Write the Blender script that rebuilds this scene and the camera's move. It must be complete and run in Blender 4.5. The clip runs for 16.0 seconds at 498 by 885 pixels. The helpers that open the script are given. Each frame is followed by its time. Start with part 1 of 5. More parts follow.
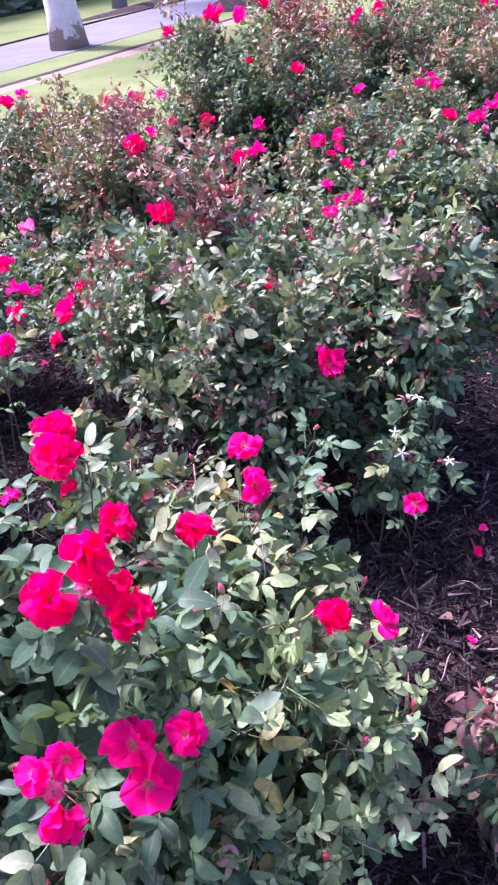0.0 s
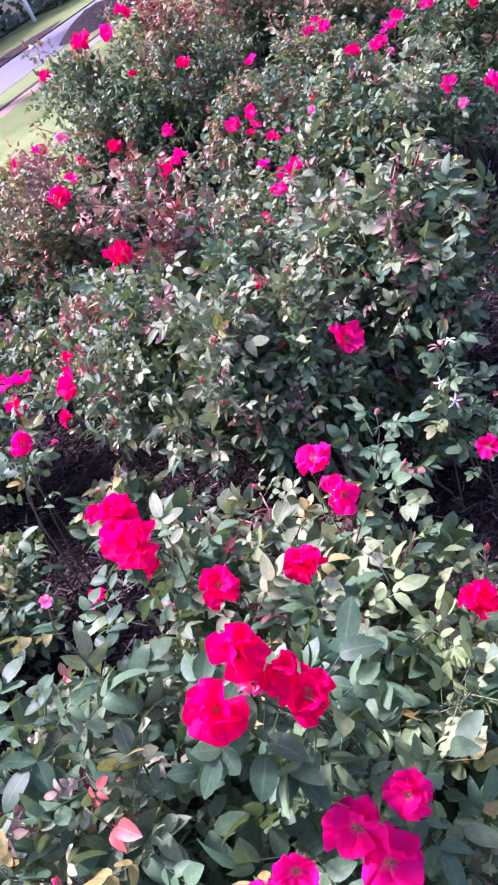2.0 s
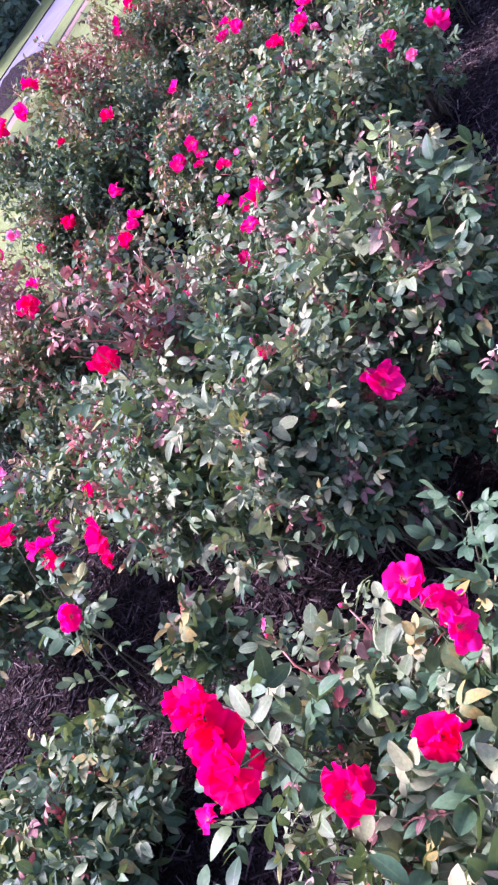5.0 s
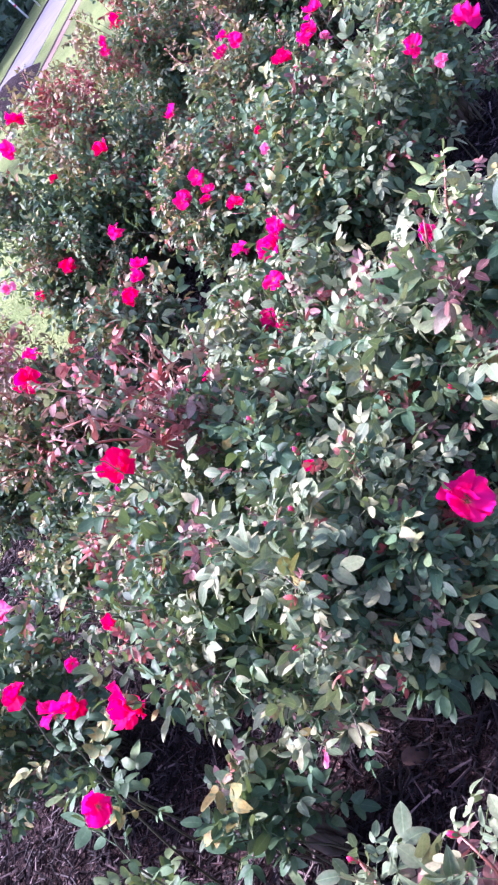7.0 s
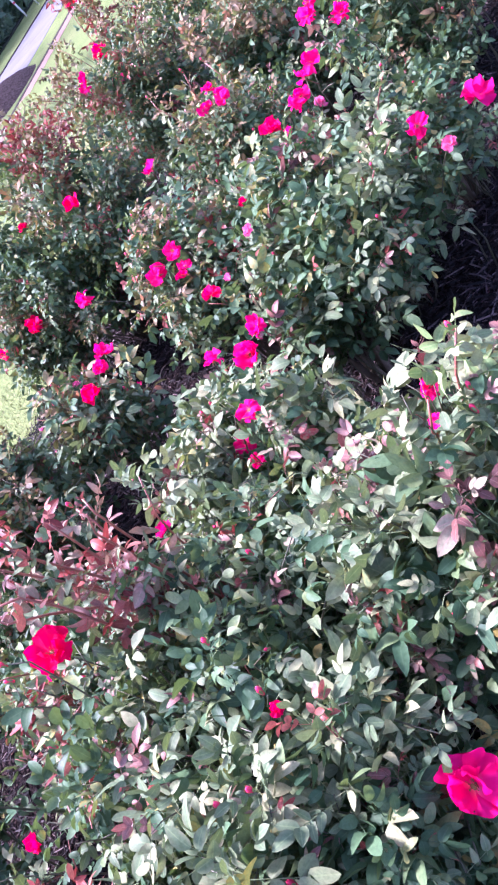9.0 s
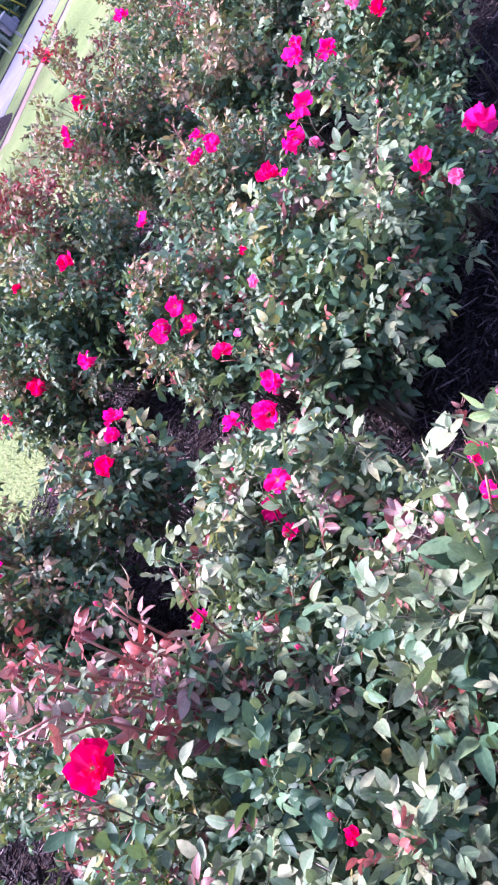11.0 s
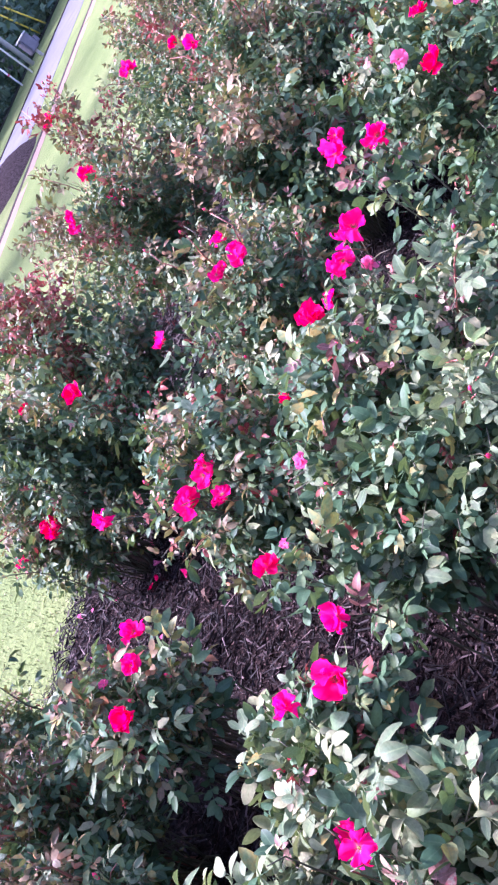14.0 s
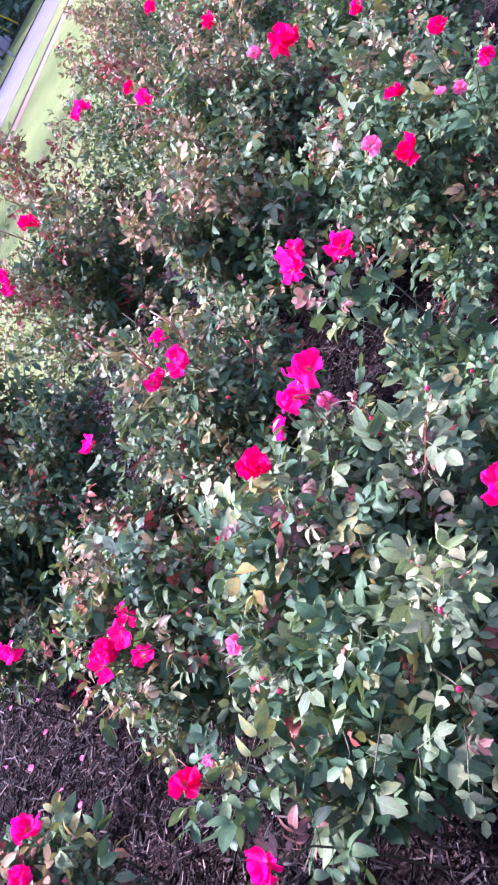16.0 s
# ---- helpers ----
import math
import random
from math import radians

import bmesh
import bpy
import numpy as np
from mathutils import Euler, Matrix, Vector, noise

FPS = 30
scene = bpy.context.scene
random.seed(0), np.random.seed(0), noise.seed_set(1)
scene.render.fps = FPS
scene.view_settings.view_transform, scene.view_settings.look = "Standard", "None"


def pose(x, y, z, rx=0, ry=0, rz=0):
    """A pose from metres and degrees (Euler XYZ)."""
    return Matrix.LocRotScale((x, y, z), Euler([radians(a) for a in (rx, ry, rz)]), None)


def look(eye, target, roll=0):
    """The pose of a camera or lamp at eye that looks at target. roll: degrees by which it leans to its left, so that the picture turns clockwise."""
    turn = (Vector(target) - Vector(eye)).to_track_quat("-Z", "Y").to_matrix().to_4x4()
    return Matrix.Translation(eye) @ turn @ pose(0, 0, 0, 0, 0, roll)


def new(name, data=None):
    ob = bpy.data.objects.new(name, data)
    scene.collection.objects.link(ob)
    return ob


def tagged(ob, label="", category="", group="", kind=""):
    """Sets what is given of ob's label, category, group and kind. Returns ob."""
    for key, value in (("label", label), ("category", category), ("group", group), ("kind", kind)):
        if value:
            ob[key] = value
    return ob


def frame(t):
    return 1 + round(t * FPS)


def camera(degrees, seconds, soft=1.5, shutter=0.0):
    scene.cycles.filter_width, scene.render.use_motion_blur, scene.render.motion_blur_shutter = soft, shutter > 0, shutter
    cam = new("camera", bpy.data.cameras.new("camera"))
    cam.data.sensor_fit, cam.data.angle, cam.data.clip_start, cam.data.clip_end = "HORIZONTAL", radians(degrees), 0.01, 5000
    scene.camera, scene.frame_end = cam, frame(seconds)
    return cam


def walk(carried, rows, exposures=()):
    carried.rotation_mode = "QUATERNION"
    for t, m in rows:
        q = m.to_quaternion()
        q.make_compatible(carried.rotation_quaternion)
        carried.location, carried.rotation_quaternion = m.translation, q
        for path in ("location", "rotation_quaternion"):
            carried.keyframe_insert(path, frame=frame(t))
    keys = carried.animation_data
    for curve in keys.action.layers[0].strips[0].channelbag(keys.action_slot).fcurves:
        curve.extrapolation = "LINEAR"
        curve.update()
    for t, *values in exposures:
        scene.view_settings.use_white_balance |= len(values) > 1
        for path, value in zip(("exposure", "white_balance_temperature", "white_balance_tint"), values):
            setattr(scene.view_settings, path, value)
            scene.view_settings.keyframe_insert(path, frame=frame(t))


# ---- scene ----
cam = camera(34.7, 16.0, soft=2.3)
PATH = [
    (0, (0.2223, 0.11, 1.4892), (0.0096, 1.7567, 0.3743), -6.99),
    (0.5, (0.1953, 0.163, 1.4918), (-0.0114, 1.8064, 0.3708), -11.02),
    (1, (0.1616, 0.2031, 1.4864), (-0.0344, 1.8422, 0.3574), -15.97),
    (1.5, (0.1455, 0.2141, 1.4876), (-0.0553, 1.85, 0.3546), -21.79),
    (2, (0.1378, 0.21, 1.4952), (-0.0872, 1.8473, 0.3687), -28.15),
    (2.5, (0.1282, 0.221, 1.5083), (-0.1256, 1.8605, 0.3913), -34.48),
    (3, (0.1378, 0.2579, 1.5108), (-0.1446, 1.9029, 0.4089), -40.19),
    (3.5, (0.1465, 0.2899, 1.5083), (-0.1534, 1.9384, 0.4162), -44.22),
    (4, (0.1513, 0.325, 1.5066), (-0.163, 1.9738, 0.4191), -46.79),
    (4.2, (0.161, 0.352, 1.4988), (-0.1586, 2.0026, 0.4156), -47.46),
    (6.3, (0.2792, 0.7279, 1.4887), (-0.0966, 2.3828, 0.4304), -52.08),
    (6.5, (0.2728, 0.7619, 1.4871), (-0.1065, 2.4183, 0.4323), -52.76),
    (7, (0.2855, 0.822, 1.479), (-0.1002, 2.4825, 0.433), -54.21),
    (7.5, (0.3284, 0.902, 1.4742), (-0.0598, 2.5639, 0.4315), -54.39),
    (8, (0.4058, 1.0119, 1.4742), (0.0222, 2.673, 0.4285), -53.61),
    (8.5, (0.4487, 1.0799, 1.4643), (0.0752, 2.736, 0.4072), -52.38),
    (8.7, (0.454, 1.1058, 1.4655), (0.0864, 2.7597, 0.4026), -52.01),
    (10.8, (0.4819, 1.2406, 1.4988), (0.1623, 2.918, 0.4575), -55.45),
    (11, (0.4776, 1.2576, 1.4977), (0.1499, 2.94, 0.4671), -56.19),
    (11.5, (0.4651, 1.3037, 1.4913), (0.1054, 2.9969, 0.4894), -58.13),
    (12, (0.4998, 1.3807, 1.481), (0.1024, 3.081, 0.5057), -59.78),
    (12.5, (0.5836, 1.5157, 1.4667), (0.1567, 3.2179, 0.5074), -60.77),
    (13, (0.6485, 1.6066, 1.4598), (0.2038, 3.309, 0.5089), -61.22),
    (13.5, (0.6962, 1.6984, 1.4797), (0.2608, 3.4035, 0.5293), -61.13),
    (14, (0.7216, 1.7834, 1.4795), (0.3143, 3.4937, 0.5261), -60.68),
    (14.5, (0.729, 1.8335, 1.4702), (0.3549, 3.5475, 0.51), -60.04),
    (15, (0.7437, 1.8745, 1.4677), (0.3924, 3.5856, 0.4937), -59.22),
    (15.5, (0.8183, 1.9774, 1.458), (0.4781, 3.6785, 0.4626), -58.12),
    (16, (0.8947, 2.0704, 1.4479), (0.5665, 3.7604, 0.4299), -57.03),
]
walk(cam, [(t, look(eye, target, roll)) for t, eye, target, roll in PATH], exposures=((0.0, 2.43, 5660, 55), (4.0, 2.34, 5690, 60), (7.0, 2.65, 5560, 52), (8.5, 2.72, 5550, 49), (11.0, 2.65, 5490, 50), (12.5, 2.62, 5480, 52), (16.0, 2.62, 5530, 50)))

# ---- world and sun: bright hazy daylight from over the road ----
SUN_EL, SUN_AZ = 54.0, -58.0          # degrees; azimuth clockwise from +y
world = bpy.data.worlds.new("sky")
scene.world = world
world.use_nodes = True
wn = world.node_tree.nodes
sky = wn.new("ShaderNodeTexSky")
sky.sky_type, sky.sun_disc = "NISHITA", False
sky.sun_elevation, sky.sun_rotation = radians(SUN_EL), radians(SUN_AZ)
sky.dust_density, sky.air_density = 3.0, 1.0
wn["Background"].inputs["Strength"].default_value = 0.105
world.node_tree.links.new(sky.outputs[0], wn["Background"].inputs["Color"])
sun = new("sun", bpy.data.lights.new("sun", "SUN"))
sun.data.energy, sun.data.angle, sun.data.color = 3.15, radians(9.0), (1.0, 0.965, 0.92)
sun_dir = Vector((math.sin(radians(SUN_AZ)) * math.cos(radians(SUN_EL)), math.cos(radians(SUN_AZ)) * math.cos(radians(SUN_EL)), math.sin(radians(SUN_EL))))
sun.matrix_world = look(sun_dir * 30, (0, 0, 0))


# ---- materials ----
def material(name, rough=0.6, spec=0.5):
    m = bpy.data.materials.new(name)
    m.use_nodes = True
    b = m.node_tree.nodes["Principled BSDF"]
    b.inputs["Roughness"].default_value, b.inputs["Specular IOR Level"].default_value = rough, spec
    return m, m.node_tree.nodes, m.node_tree.links, b


def add_node(nodes, kind, **values):
    n = nodes.new(kind)
    for key, value in values.items():
        n.inputs[key].default_value = value
    return n


def ramp(nodes, stops, kind="LINEAR"):
    r = nodes.new("ShaderNodeValToRGB")
    r.color_ramp.interpolation = kind
    while len(r.color_ramp.elements) < len(stops):
        r.color_ramp.elements.new(0.5)
    for e, (at, col) in zip(r.color_ramp.elements, stops):
        e.position, e.color = at, (*col, 1)
    return r


def noise_node(nodes, links, scale, detail=4.0, rough=0.6, coords="Object"):
    tc = nodes.new("ShaderNodeTexCoord")
    n = add_node(nodes, "ShaderNodeTexNoise", Scale=scale, Detail=detail, Roughness=rough)
    links.new(tc.outputs[coords], n.inputs["Vector"])
    return n


def mix_colour(nodes, links, a, b, fac, blend="MIX"):
    m = nodes.new("ShaderNodeMix")
    m.data_type, m.blend_type = "RGBA", blend
    for value, slot in ((fac, 0), (a, 6), (b, 7)):
        if isinstance(value, bpy.types.NodeSocket):
            links.new(value, m.inputs[slot])
        elif slot:
            m.inputs[slot].default_value = (*value, 1)
        else:
            m.inputs[slot].default_value = value
    return m.outputs[2]


def bump(nodes, links, bsdf, height, strength, distance):
    b = add_node(nodes, "ShaderNodeBump", Strength=strength, Distance=distance)
    links.new(height, b.inputs["Height"])
    links.new(b.outputs[0], bsdf.inputs["Normal"])


def plain(name, two, scale, rough=0.7, detail=5.0, relief=0.0, metal=0.0):
    """A surface that wanders between two colours at two scales."""
    m, n, l, b = material(name, rough)
    big, fine = noise_node(n, l, scale, detail), noise_node(n, l, scale * 9, 3.0)
    add = n.new("ShaderNodeMath")
    add.operation = "MULTIPLY_ADD"
    add.inputs[1].default_value = 0.4
    l.new(fine.outputs[0], add.inputs[0]), l.new(big.outputs[0], add.inputs[2])
    r = ramp(n, [(0.45, two[0]), (0.95, two[1])])
    l.new(add.outputs[0], r.inputs[0])
    l.new(r.outputs[0], b.inputs["Base Color"])
    b.inputs["Metallic"].default_value = metal
    if relief:
        bump(n, l, b, fine.outputs[0], 0.6, relief)
    return m


def leaf_material(name, stops, rough, vein, through_light=0.16, joined=False, sheen=(0.35, 0.5, 0.08), margin=None):
    """Leaf skin: each leaf or leaflet takes its own colour of the ramp, with veins, blotches and a waxy gloss."""
    m, n, l, b = material(name, rough, 0.23)
    if joined:
        own = n.new("ShaderNodeNewGeometry").outputs["Random Per Island"]
    else:
        own = n.new("ShaderNodeObjectInfo").outputs["Random"]
    r = ramp(n, stops)
    blotch = noise_node(n, l, 60.0, 3.0)
    mixed = n.new("ShaderNodeMath")
    mixed.operation = "MULTIPLY_ADD"
    mixed.inputs[1].default_value, = (0.35,)
    shift = n.new("ShaderNodeMath")
    shift.operation = "SUBTRACT"
    shift.inputs[1].default_value = 0.175
    l.new(blotch.outputs[0], mixed.inputs[0]), l.new(own, mixed.inputs[2])
    l.new(mixed.outputs[0], shift.inputs[0]), l.new(shift.outputs[0], r.inputs[0])
    uv = n.new("ShaderNodeUVMap")
    sep = n.new("ShaderNodeSeparateXYZ")
    l.new(uv.outputs[0], sep.inputs[0])
    centre = n.new("ShaderNodeMath")
    centre.operation = "ABSOLUTE"
    l.new(sep.outputs[1], centre.inputs[0])
    rib = n.new("ShaderNodeMapRange")
    rib.inputs["From Min"].default_value, rib.inputs["From Max"].default_value = 0.01, 0.07
    rib.inputs["To Min"].default_value, rib.inputs["To Max"].default_value = 0.4, 0.0
    l.new(centre.outputs[0], rib.inputs["Value"])
    colour = mix_colour(n, l, r.outputs[0], vein, rib.outputs[0])
    patchy = noise_node(n, l, 190.0, 3.0)
    shade = ramp(n, [(0.3, (0.66, 0.7, 0.64)), (0.55, (1.0, 1.0, 1.0)), (0.75, (1.22, 1.2, 1.1))])
    l.new(patchy.outputs[0], shade.inputs[0])
    colour = mix_colour(n, l, colour, shade.outputs[0], 0.85, "MULTIPLY")
    if margin:      # young leaves blush towards their rim
        rim = n.new("ShaderNodeMapRange")
        rim.inputs["From Min"].default_value, rim.inputs["From Max"].default_value = 0.15, 0.5
        rim.inputs["To Min"].default_value, rim.inputs["To Max"].default_value = 0.0, 0.5
        l.new(centre.outputs[0], rim.inputs["Value"])
        some = n.new("ShaderNodeMath")
        some.operation = "MULTIPLY"
        l.new(rim.outputs[0], some.inputs[0]), l.new(blotch.outputs[0], some.inputs[1])
        colour = mix_colour(n, l, colour, margin, some.outputs[0])
    l.new(colour, b.inputs["Base Color"])
    # side veins as relief
    slope = n.new("ShaderNodeMath")
    slope.operation = "MULTIPLY_ADD"
    slope.inputs[1].default_value = -0.7
    l.new(centre.outputs[0], slope.inputs[0]), l.new(sep.outputs[0], slope.inputs[2])
    wave = n.new("ShaderNodeMath")
    wave.operation = "MULTIPLY"
    wave.inputs[1].default_value = 50.0
    sine = n.new("ShaderNodeMath")
    sine.operation = "SINE"
    l.new(slope.outputs[0], wave.inputs[0]), l.new(wave.outputs[0], sine.inputs[0])
    bump(n, l, b, sine.outputs[0], 0.06, 0.0003)
    glow = n.new("ShaderNodeBsdfTranslucent")
    lighter = mix_colour(n, l, colour, sheen, 0.35)
    l.new(lighter, glow.inputs["Color"])
    both = n.new("ShaderNodeMixShader")
    both.inputs[0].default_value = through_light
    l.new(b.outputs[0], both.inputs[1]), l.new(glow.outputs[0], both.inputs[2])
    l.new(both.outputs[0], n["Material Output"].inputs["Surface"])
    return m


GREEN = [(0.0, (0.0216, 0.0565, 0.0287)), (0.35, (0.0418, 0.096, 0.0447)), (0.7, (0.0739, 0.139, 0.0635)), (0.92, (0.132, 0.179, 0.0745)), (1.0, (0.268, 0.203, 0.0593))]
LIGHT = [(0.0, (0.0608, 0.108, 0.0555)), (0.4, (0.104, 0.154, 0.0789)), (0.75, (0.161, 0.203, 0.104)), (1.0, (0.248, 0.245, 0.131))]
FRESH = [(0.0, (0.08, 0.15, 0.055)), (0.4, (0.14, 0.225, 0.085)), (0.75, (0.19, 0.28, 0.12)), (1.0, (0.25, 0.31, 0.15))]
RED = [(0.0, (0.09, 0.02, 0.018)), (0.3, (0.19, 0.04, 0.032)), (0.6, (0.3, 0.06, 0.05)), (0.85, (0.25, 0.12, 0.085)), (1.0, (0.38, 0.1, 0.075))]
BRONZE = [(0.0, (0.055, 0.055, 0.028)), (0.35, (0.13, 0.1, 0.052)), (0.65, (0.22, 0.155, 0.09)), (0.85, (0.21, 0.18, 0.09)), (1.0, (0.32, 0.12, 0.06))]
BLUSH = [(0.0, (0.101, 0.0473, 0.0396)), (0.3, (0.189, 0.0989, 0.0826)), (0.6, (0.269, 0.168, 0.142)), (0.8, (0.206, 0.206, 0.129)), (0.93, (0.26, 0.232, 0.155)), (1.0, (0.319, 0.0602, 0.0602))]
PALES = {"green": (GREEN, 0.54, (0.10, 0.16, 0.08)), "light": (LIGHT, 0.57, (0.24, 0.3, 0.14)), "fresh": (FRESH, 0.56, (0.28, 0.34, 0.15)), "red": (RED, 0.44, (0.4, 0.16, 0.12)),
         "bronze": (BRONZE, 0.46, (0.3, 0.16, 0.08)), "blush": (BLUSH, 0.46, (0.45, 0.22, 0.2))}
SHEEN = {k: (0.55, 0.06, 0.07) if k in ("red", "blush") else (0.35, 0.5, 0.08) for k in PALES}
MARGIN = {"fresh": (0.3, 0.2, 0.09), "light": (0.2, 0.17, 0.1), "bronze": (0.26, 0.07, 0.045), "blush": (0.3, 0.09, 0.085)}
LEAF = {k: leaf_material(f"rose leaf {k}", *v, sheen=SHEEN[k], margin=MARGIN.get(k)) for k, v in PALES.items()}
LEAF_JOINED = {k: leaf_material(f"rose leaf {k} joined", *v, joined=True, sheen=SHEEN[k], margin=MARGIN.get(k)) for k, v in PALES.items()}


def petal_material(name, inner, outer, base):
    m, n, l, b = material(name, 0.75, 0.12)
    own = n.new("ShaderNodeObjectInfo").outputs["Random"]
    uv = n.new("ShaderNodeUVMap")
    sep = n.new("ShaderNodeSeparateXYZ")
    l.new(uv.outputs[0], sep.inputs[0])
    streak = add_node(n, "ShaderNodeTexNoise", Scale=9.0, Detail=3.0)
    stretch = n.new("ShaderNodeMapping")
    stretch.inputs["Scale"].default_value = (0.5, 4.0, 1.0)
    l.new(uv.outputs[0], stretch.inputs[0]), l.new(stretch.outputs[0], streak.inputs["Vector"])
    tone = mix_colour(n, l, inner, outer, own)
    tone = mix_colour(n, l, tone, outer, streak.outputs[0])
    r = ramp(n, [(0.0, (0.8, 0.8, 0.8)), (0.12, (0.2, 0.2, 0.2)), (0.25, (0, 0, 0))])
    l.new(sep.outputs[0], r.inputs[0])
    tone = mix_colour(n, l, tone, base, r.outputs[0])
    l.new(tone, b.inputs["Base Color"])
    bump(n, l, b, streak.outputs[0], 0.3, 0.002)
    glow = n.new("ShaderNodeBsdfTranslucent")
    l.new(tone, glow.inputs["Color"])
    both = n.new("ShaderNodeMixShader")
    both.inputs[0].default_value = 0.5
    l.new(b.outputs[0], both.inputs[1]), l.new(glow.outputs[0], both.inputs[2])
    l.new(both.outputs[0], n["Material Output"].inputs["Surface"])
    return m


PETAL = {
    "red": petal_material("cherry red petal", (0.86, 0.0015, 0.085), (0.9, 0.003, 0.115), (0.9, 0.05, 0.2)),
    "pink": petal_material("hot pink petal", (0.88, 0.003, 0.14), (0.9, 0.012, 0.21), (0.9, 0.3, 0.34)),
    "faded": petal_material("faded pink petal", (0.84, 0.05, 0.24), (0.86, 0.2, 0.38), (0.9, 0.6, 0.62)),
}
STAMEN = plain("stamen", ((0.07, 0.035, 0.015), (0.4, 0.24, 0.07)), 300.0)
SEPAL = plain("sepal green", ((0.09, 0.15, 0.05), (0.2, 0.26, 0.1)), 120.0, 0.5)
SPENT = plain("dry sepal", ((0.32, 0.36, 0.27), (0.6, 0.6, 0.48)), 120.0, 0.7)
BUD_RED = plain("bud red", ((0.55, 0.01, 0.05), (0.75, 0.03, 0.12)), 80.0, 0.45)
CANE = plain("green cane", ((0.03, 0.042, 0.02), (0.09, 0.075, 0.04)), 40.0, 0.5, relief=0.001)
CANE_RED = plain("red cane", ((0.16, 0.05, 0.04), (0.3, 0.1, 0.06)), 60.0, 0.45)
CANE_OLD = plain("woody cane", ((0.07, 0.05, 0.035), (0.16, 0.12, 0.085)), 50.0, 0.8, relief=0.002)


def chip_material():
    m, n, l, b = material("shredded bark", 0.7, 0.25)
    own = n.new("ShaderNodeNewGeometry").outputs["Random Per Island"]
    r = ramp(n, [(0.0, (0.003, 0.002, 0.002)), (0.4, (0.01, 0.006, 0.006)), (0.7, (0.034, 0.022, 0.022)), (0.9, (0.12, 0.083, 0.082)), (1.0, (0.36, 0.265, 0.25))])
    l.new(own, r.inputs[0])
    fibre = noise_node(n, l, 90.0, 4.0)
    l.new(mix_colour(n, l, r.outputs[0], (0.002, 0.0015, 0.0015), fibre.outputs[0]), b.inputs["Base Color"])
    bump(n, l, b, fibre.outputs[0], 0.8, 0.003)
    return m


CHIP = chip_material()


def soil_material():
    """Fine broken bark and soil between the larger slivers."""
    m, n, l, b = material("fine mulch", 0.95, 0.08)
    tc = n.new("ShaderNodeTexCoord")
    warp = add_node(n, "ShaderNodeTexNoise", Scale=22.0, Detail=3.0)
    l.new(tc.outputs["Object"], warp.inputs["Vector"])
    off = n.new("ShaderNodeVectorMath")
    off.operation = "MULTIPLY_ADD"
    off.inputs[1].default_value = (0.09, 0.09, 0.09)
    l.new(warp.outputs["Color"], off.inputs[0]), l.new(tc.outputs["Object"], off.inputs[2])
    longer = n.new("ShaderNodeMapping")
    longer.inputs["Scale"].default_value = (0.35, 1.0, 1.0)
    l.new(off.outputs[0], longer.inputs[0])
    cell = add_node(n, "ShaderNodeTexVoronoi", Scale=170.0)
    l.new(longer.outputs[0], cell.inputs["Vector"])
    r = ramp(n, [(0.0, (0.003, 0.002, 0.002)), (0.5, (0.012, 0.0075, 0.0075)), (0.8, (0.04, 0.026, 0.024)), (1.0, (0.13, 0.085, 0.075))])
    l.new(cell.outputs["Color"], r.inputs[0])
    l.new(r.outputs[0], b.inputs["Base Color"])
    bump(n, l, b, cell.outputs["Distance"], 0.8, 0.01)
    return m


SOIL = soil_material()


def lawn_material():
    m, n, l, b = material("lawn", 0.9, 0.1)
    wide, fine = noise_node(n, l, 0.8, 5.0), noise_node(n, l, 45.0, 4.0)
    r = ramp(n, [(0.3, (0.088, 0.13, 0.042)), (0.5, (0.12, 0.163, 0.058)), (0.75, (0.16, 0.19, 0.078))])
    l.new(wide.outputs[0], r.inputs[0])
    r2 = ramp(n, [(0.3, (0.6, 0.6, 0.55)), (0.7, (1.1, 1.1, 1.0))])
    l.new(fine.outputs[0], r2.inputs[0])
    l.new(mix_colour(n, l, r.outputs[0], r2.outputs[0], 1.0, "MULTIPLY"), b.inputs["Base Color"])
    bump(n, l, b, fine.outputs[0], 0.8, 0.02)
    return m


LAWN = lawn_material()
BLADE, bn, bl, bb = material("grass blade", 0.6, 0.3)
br = ramp(bn, [(0.0, (0.11, 0.16, 0.04)), (0.5, (0.2, 0.245, 0.075)), (0.85, (0.31, 0.3, 0.14)), (1.0, (0.4, 0.33, 0.18))])
bl.new(bn.new("ShaderNodeNewGeometry").outputs["Random Per Island"], br.inputs[0])
bl.new(br.outputs[0], bb.inputs["Base Color"])
EDGE_PINK = plain("weathered edging", ((0.156, 0.104, 0.082), (0.216, 0.149, 0.121)), 4.0, 0.85, relief=0.004)
ASPHALT = plain("sun-bleached road", ((0.0918, 0.0936, 0.108), (0.129, 0.13, 0.15)), 1.6, 0.95, relief=0.006)
ASPHALT.node_tree.nodes["Principled BSDF"].inputs["Specular IOR Level"].default_value = 0.1
EDGE_PINK.node_tree.nodes["Principled BSDF"].inputs["Specular IOR Level"].default_value = 0.15
DARK_GAP = plain("dark joint", ((0.018, 0.016, 0.014), (0.05, 0.045, 0.04)), 8.0, 0.9)
DARK_GAP.node_tree.nodes["Principled BSDF"].inputs["Specular IOR Level"].default_value = 0.05
# near-black: the shade under the trees is put into this ground colour
FOREST = plain("shaded wood ground", ((0.008, 0.012, 0.008), (0.03, 0.035, 0.02)), 1.2, 0.95)
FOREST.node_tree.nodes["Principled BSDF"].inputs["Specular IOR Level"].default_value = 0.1
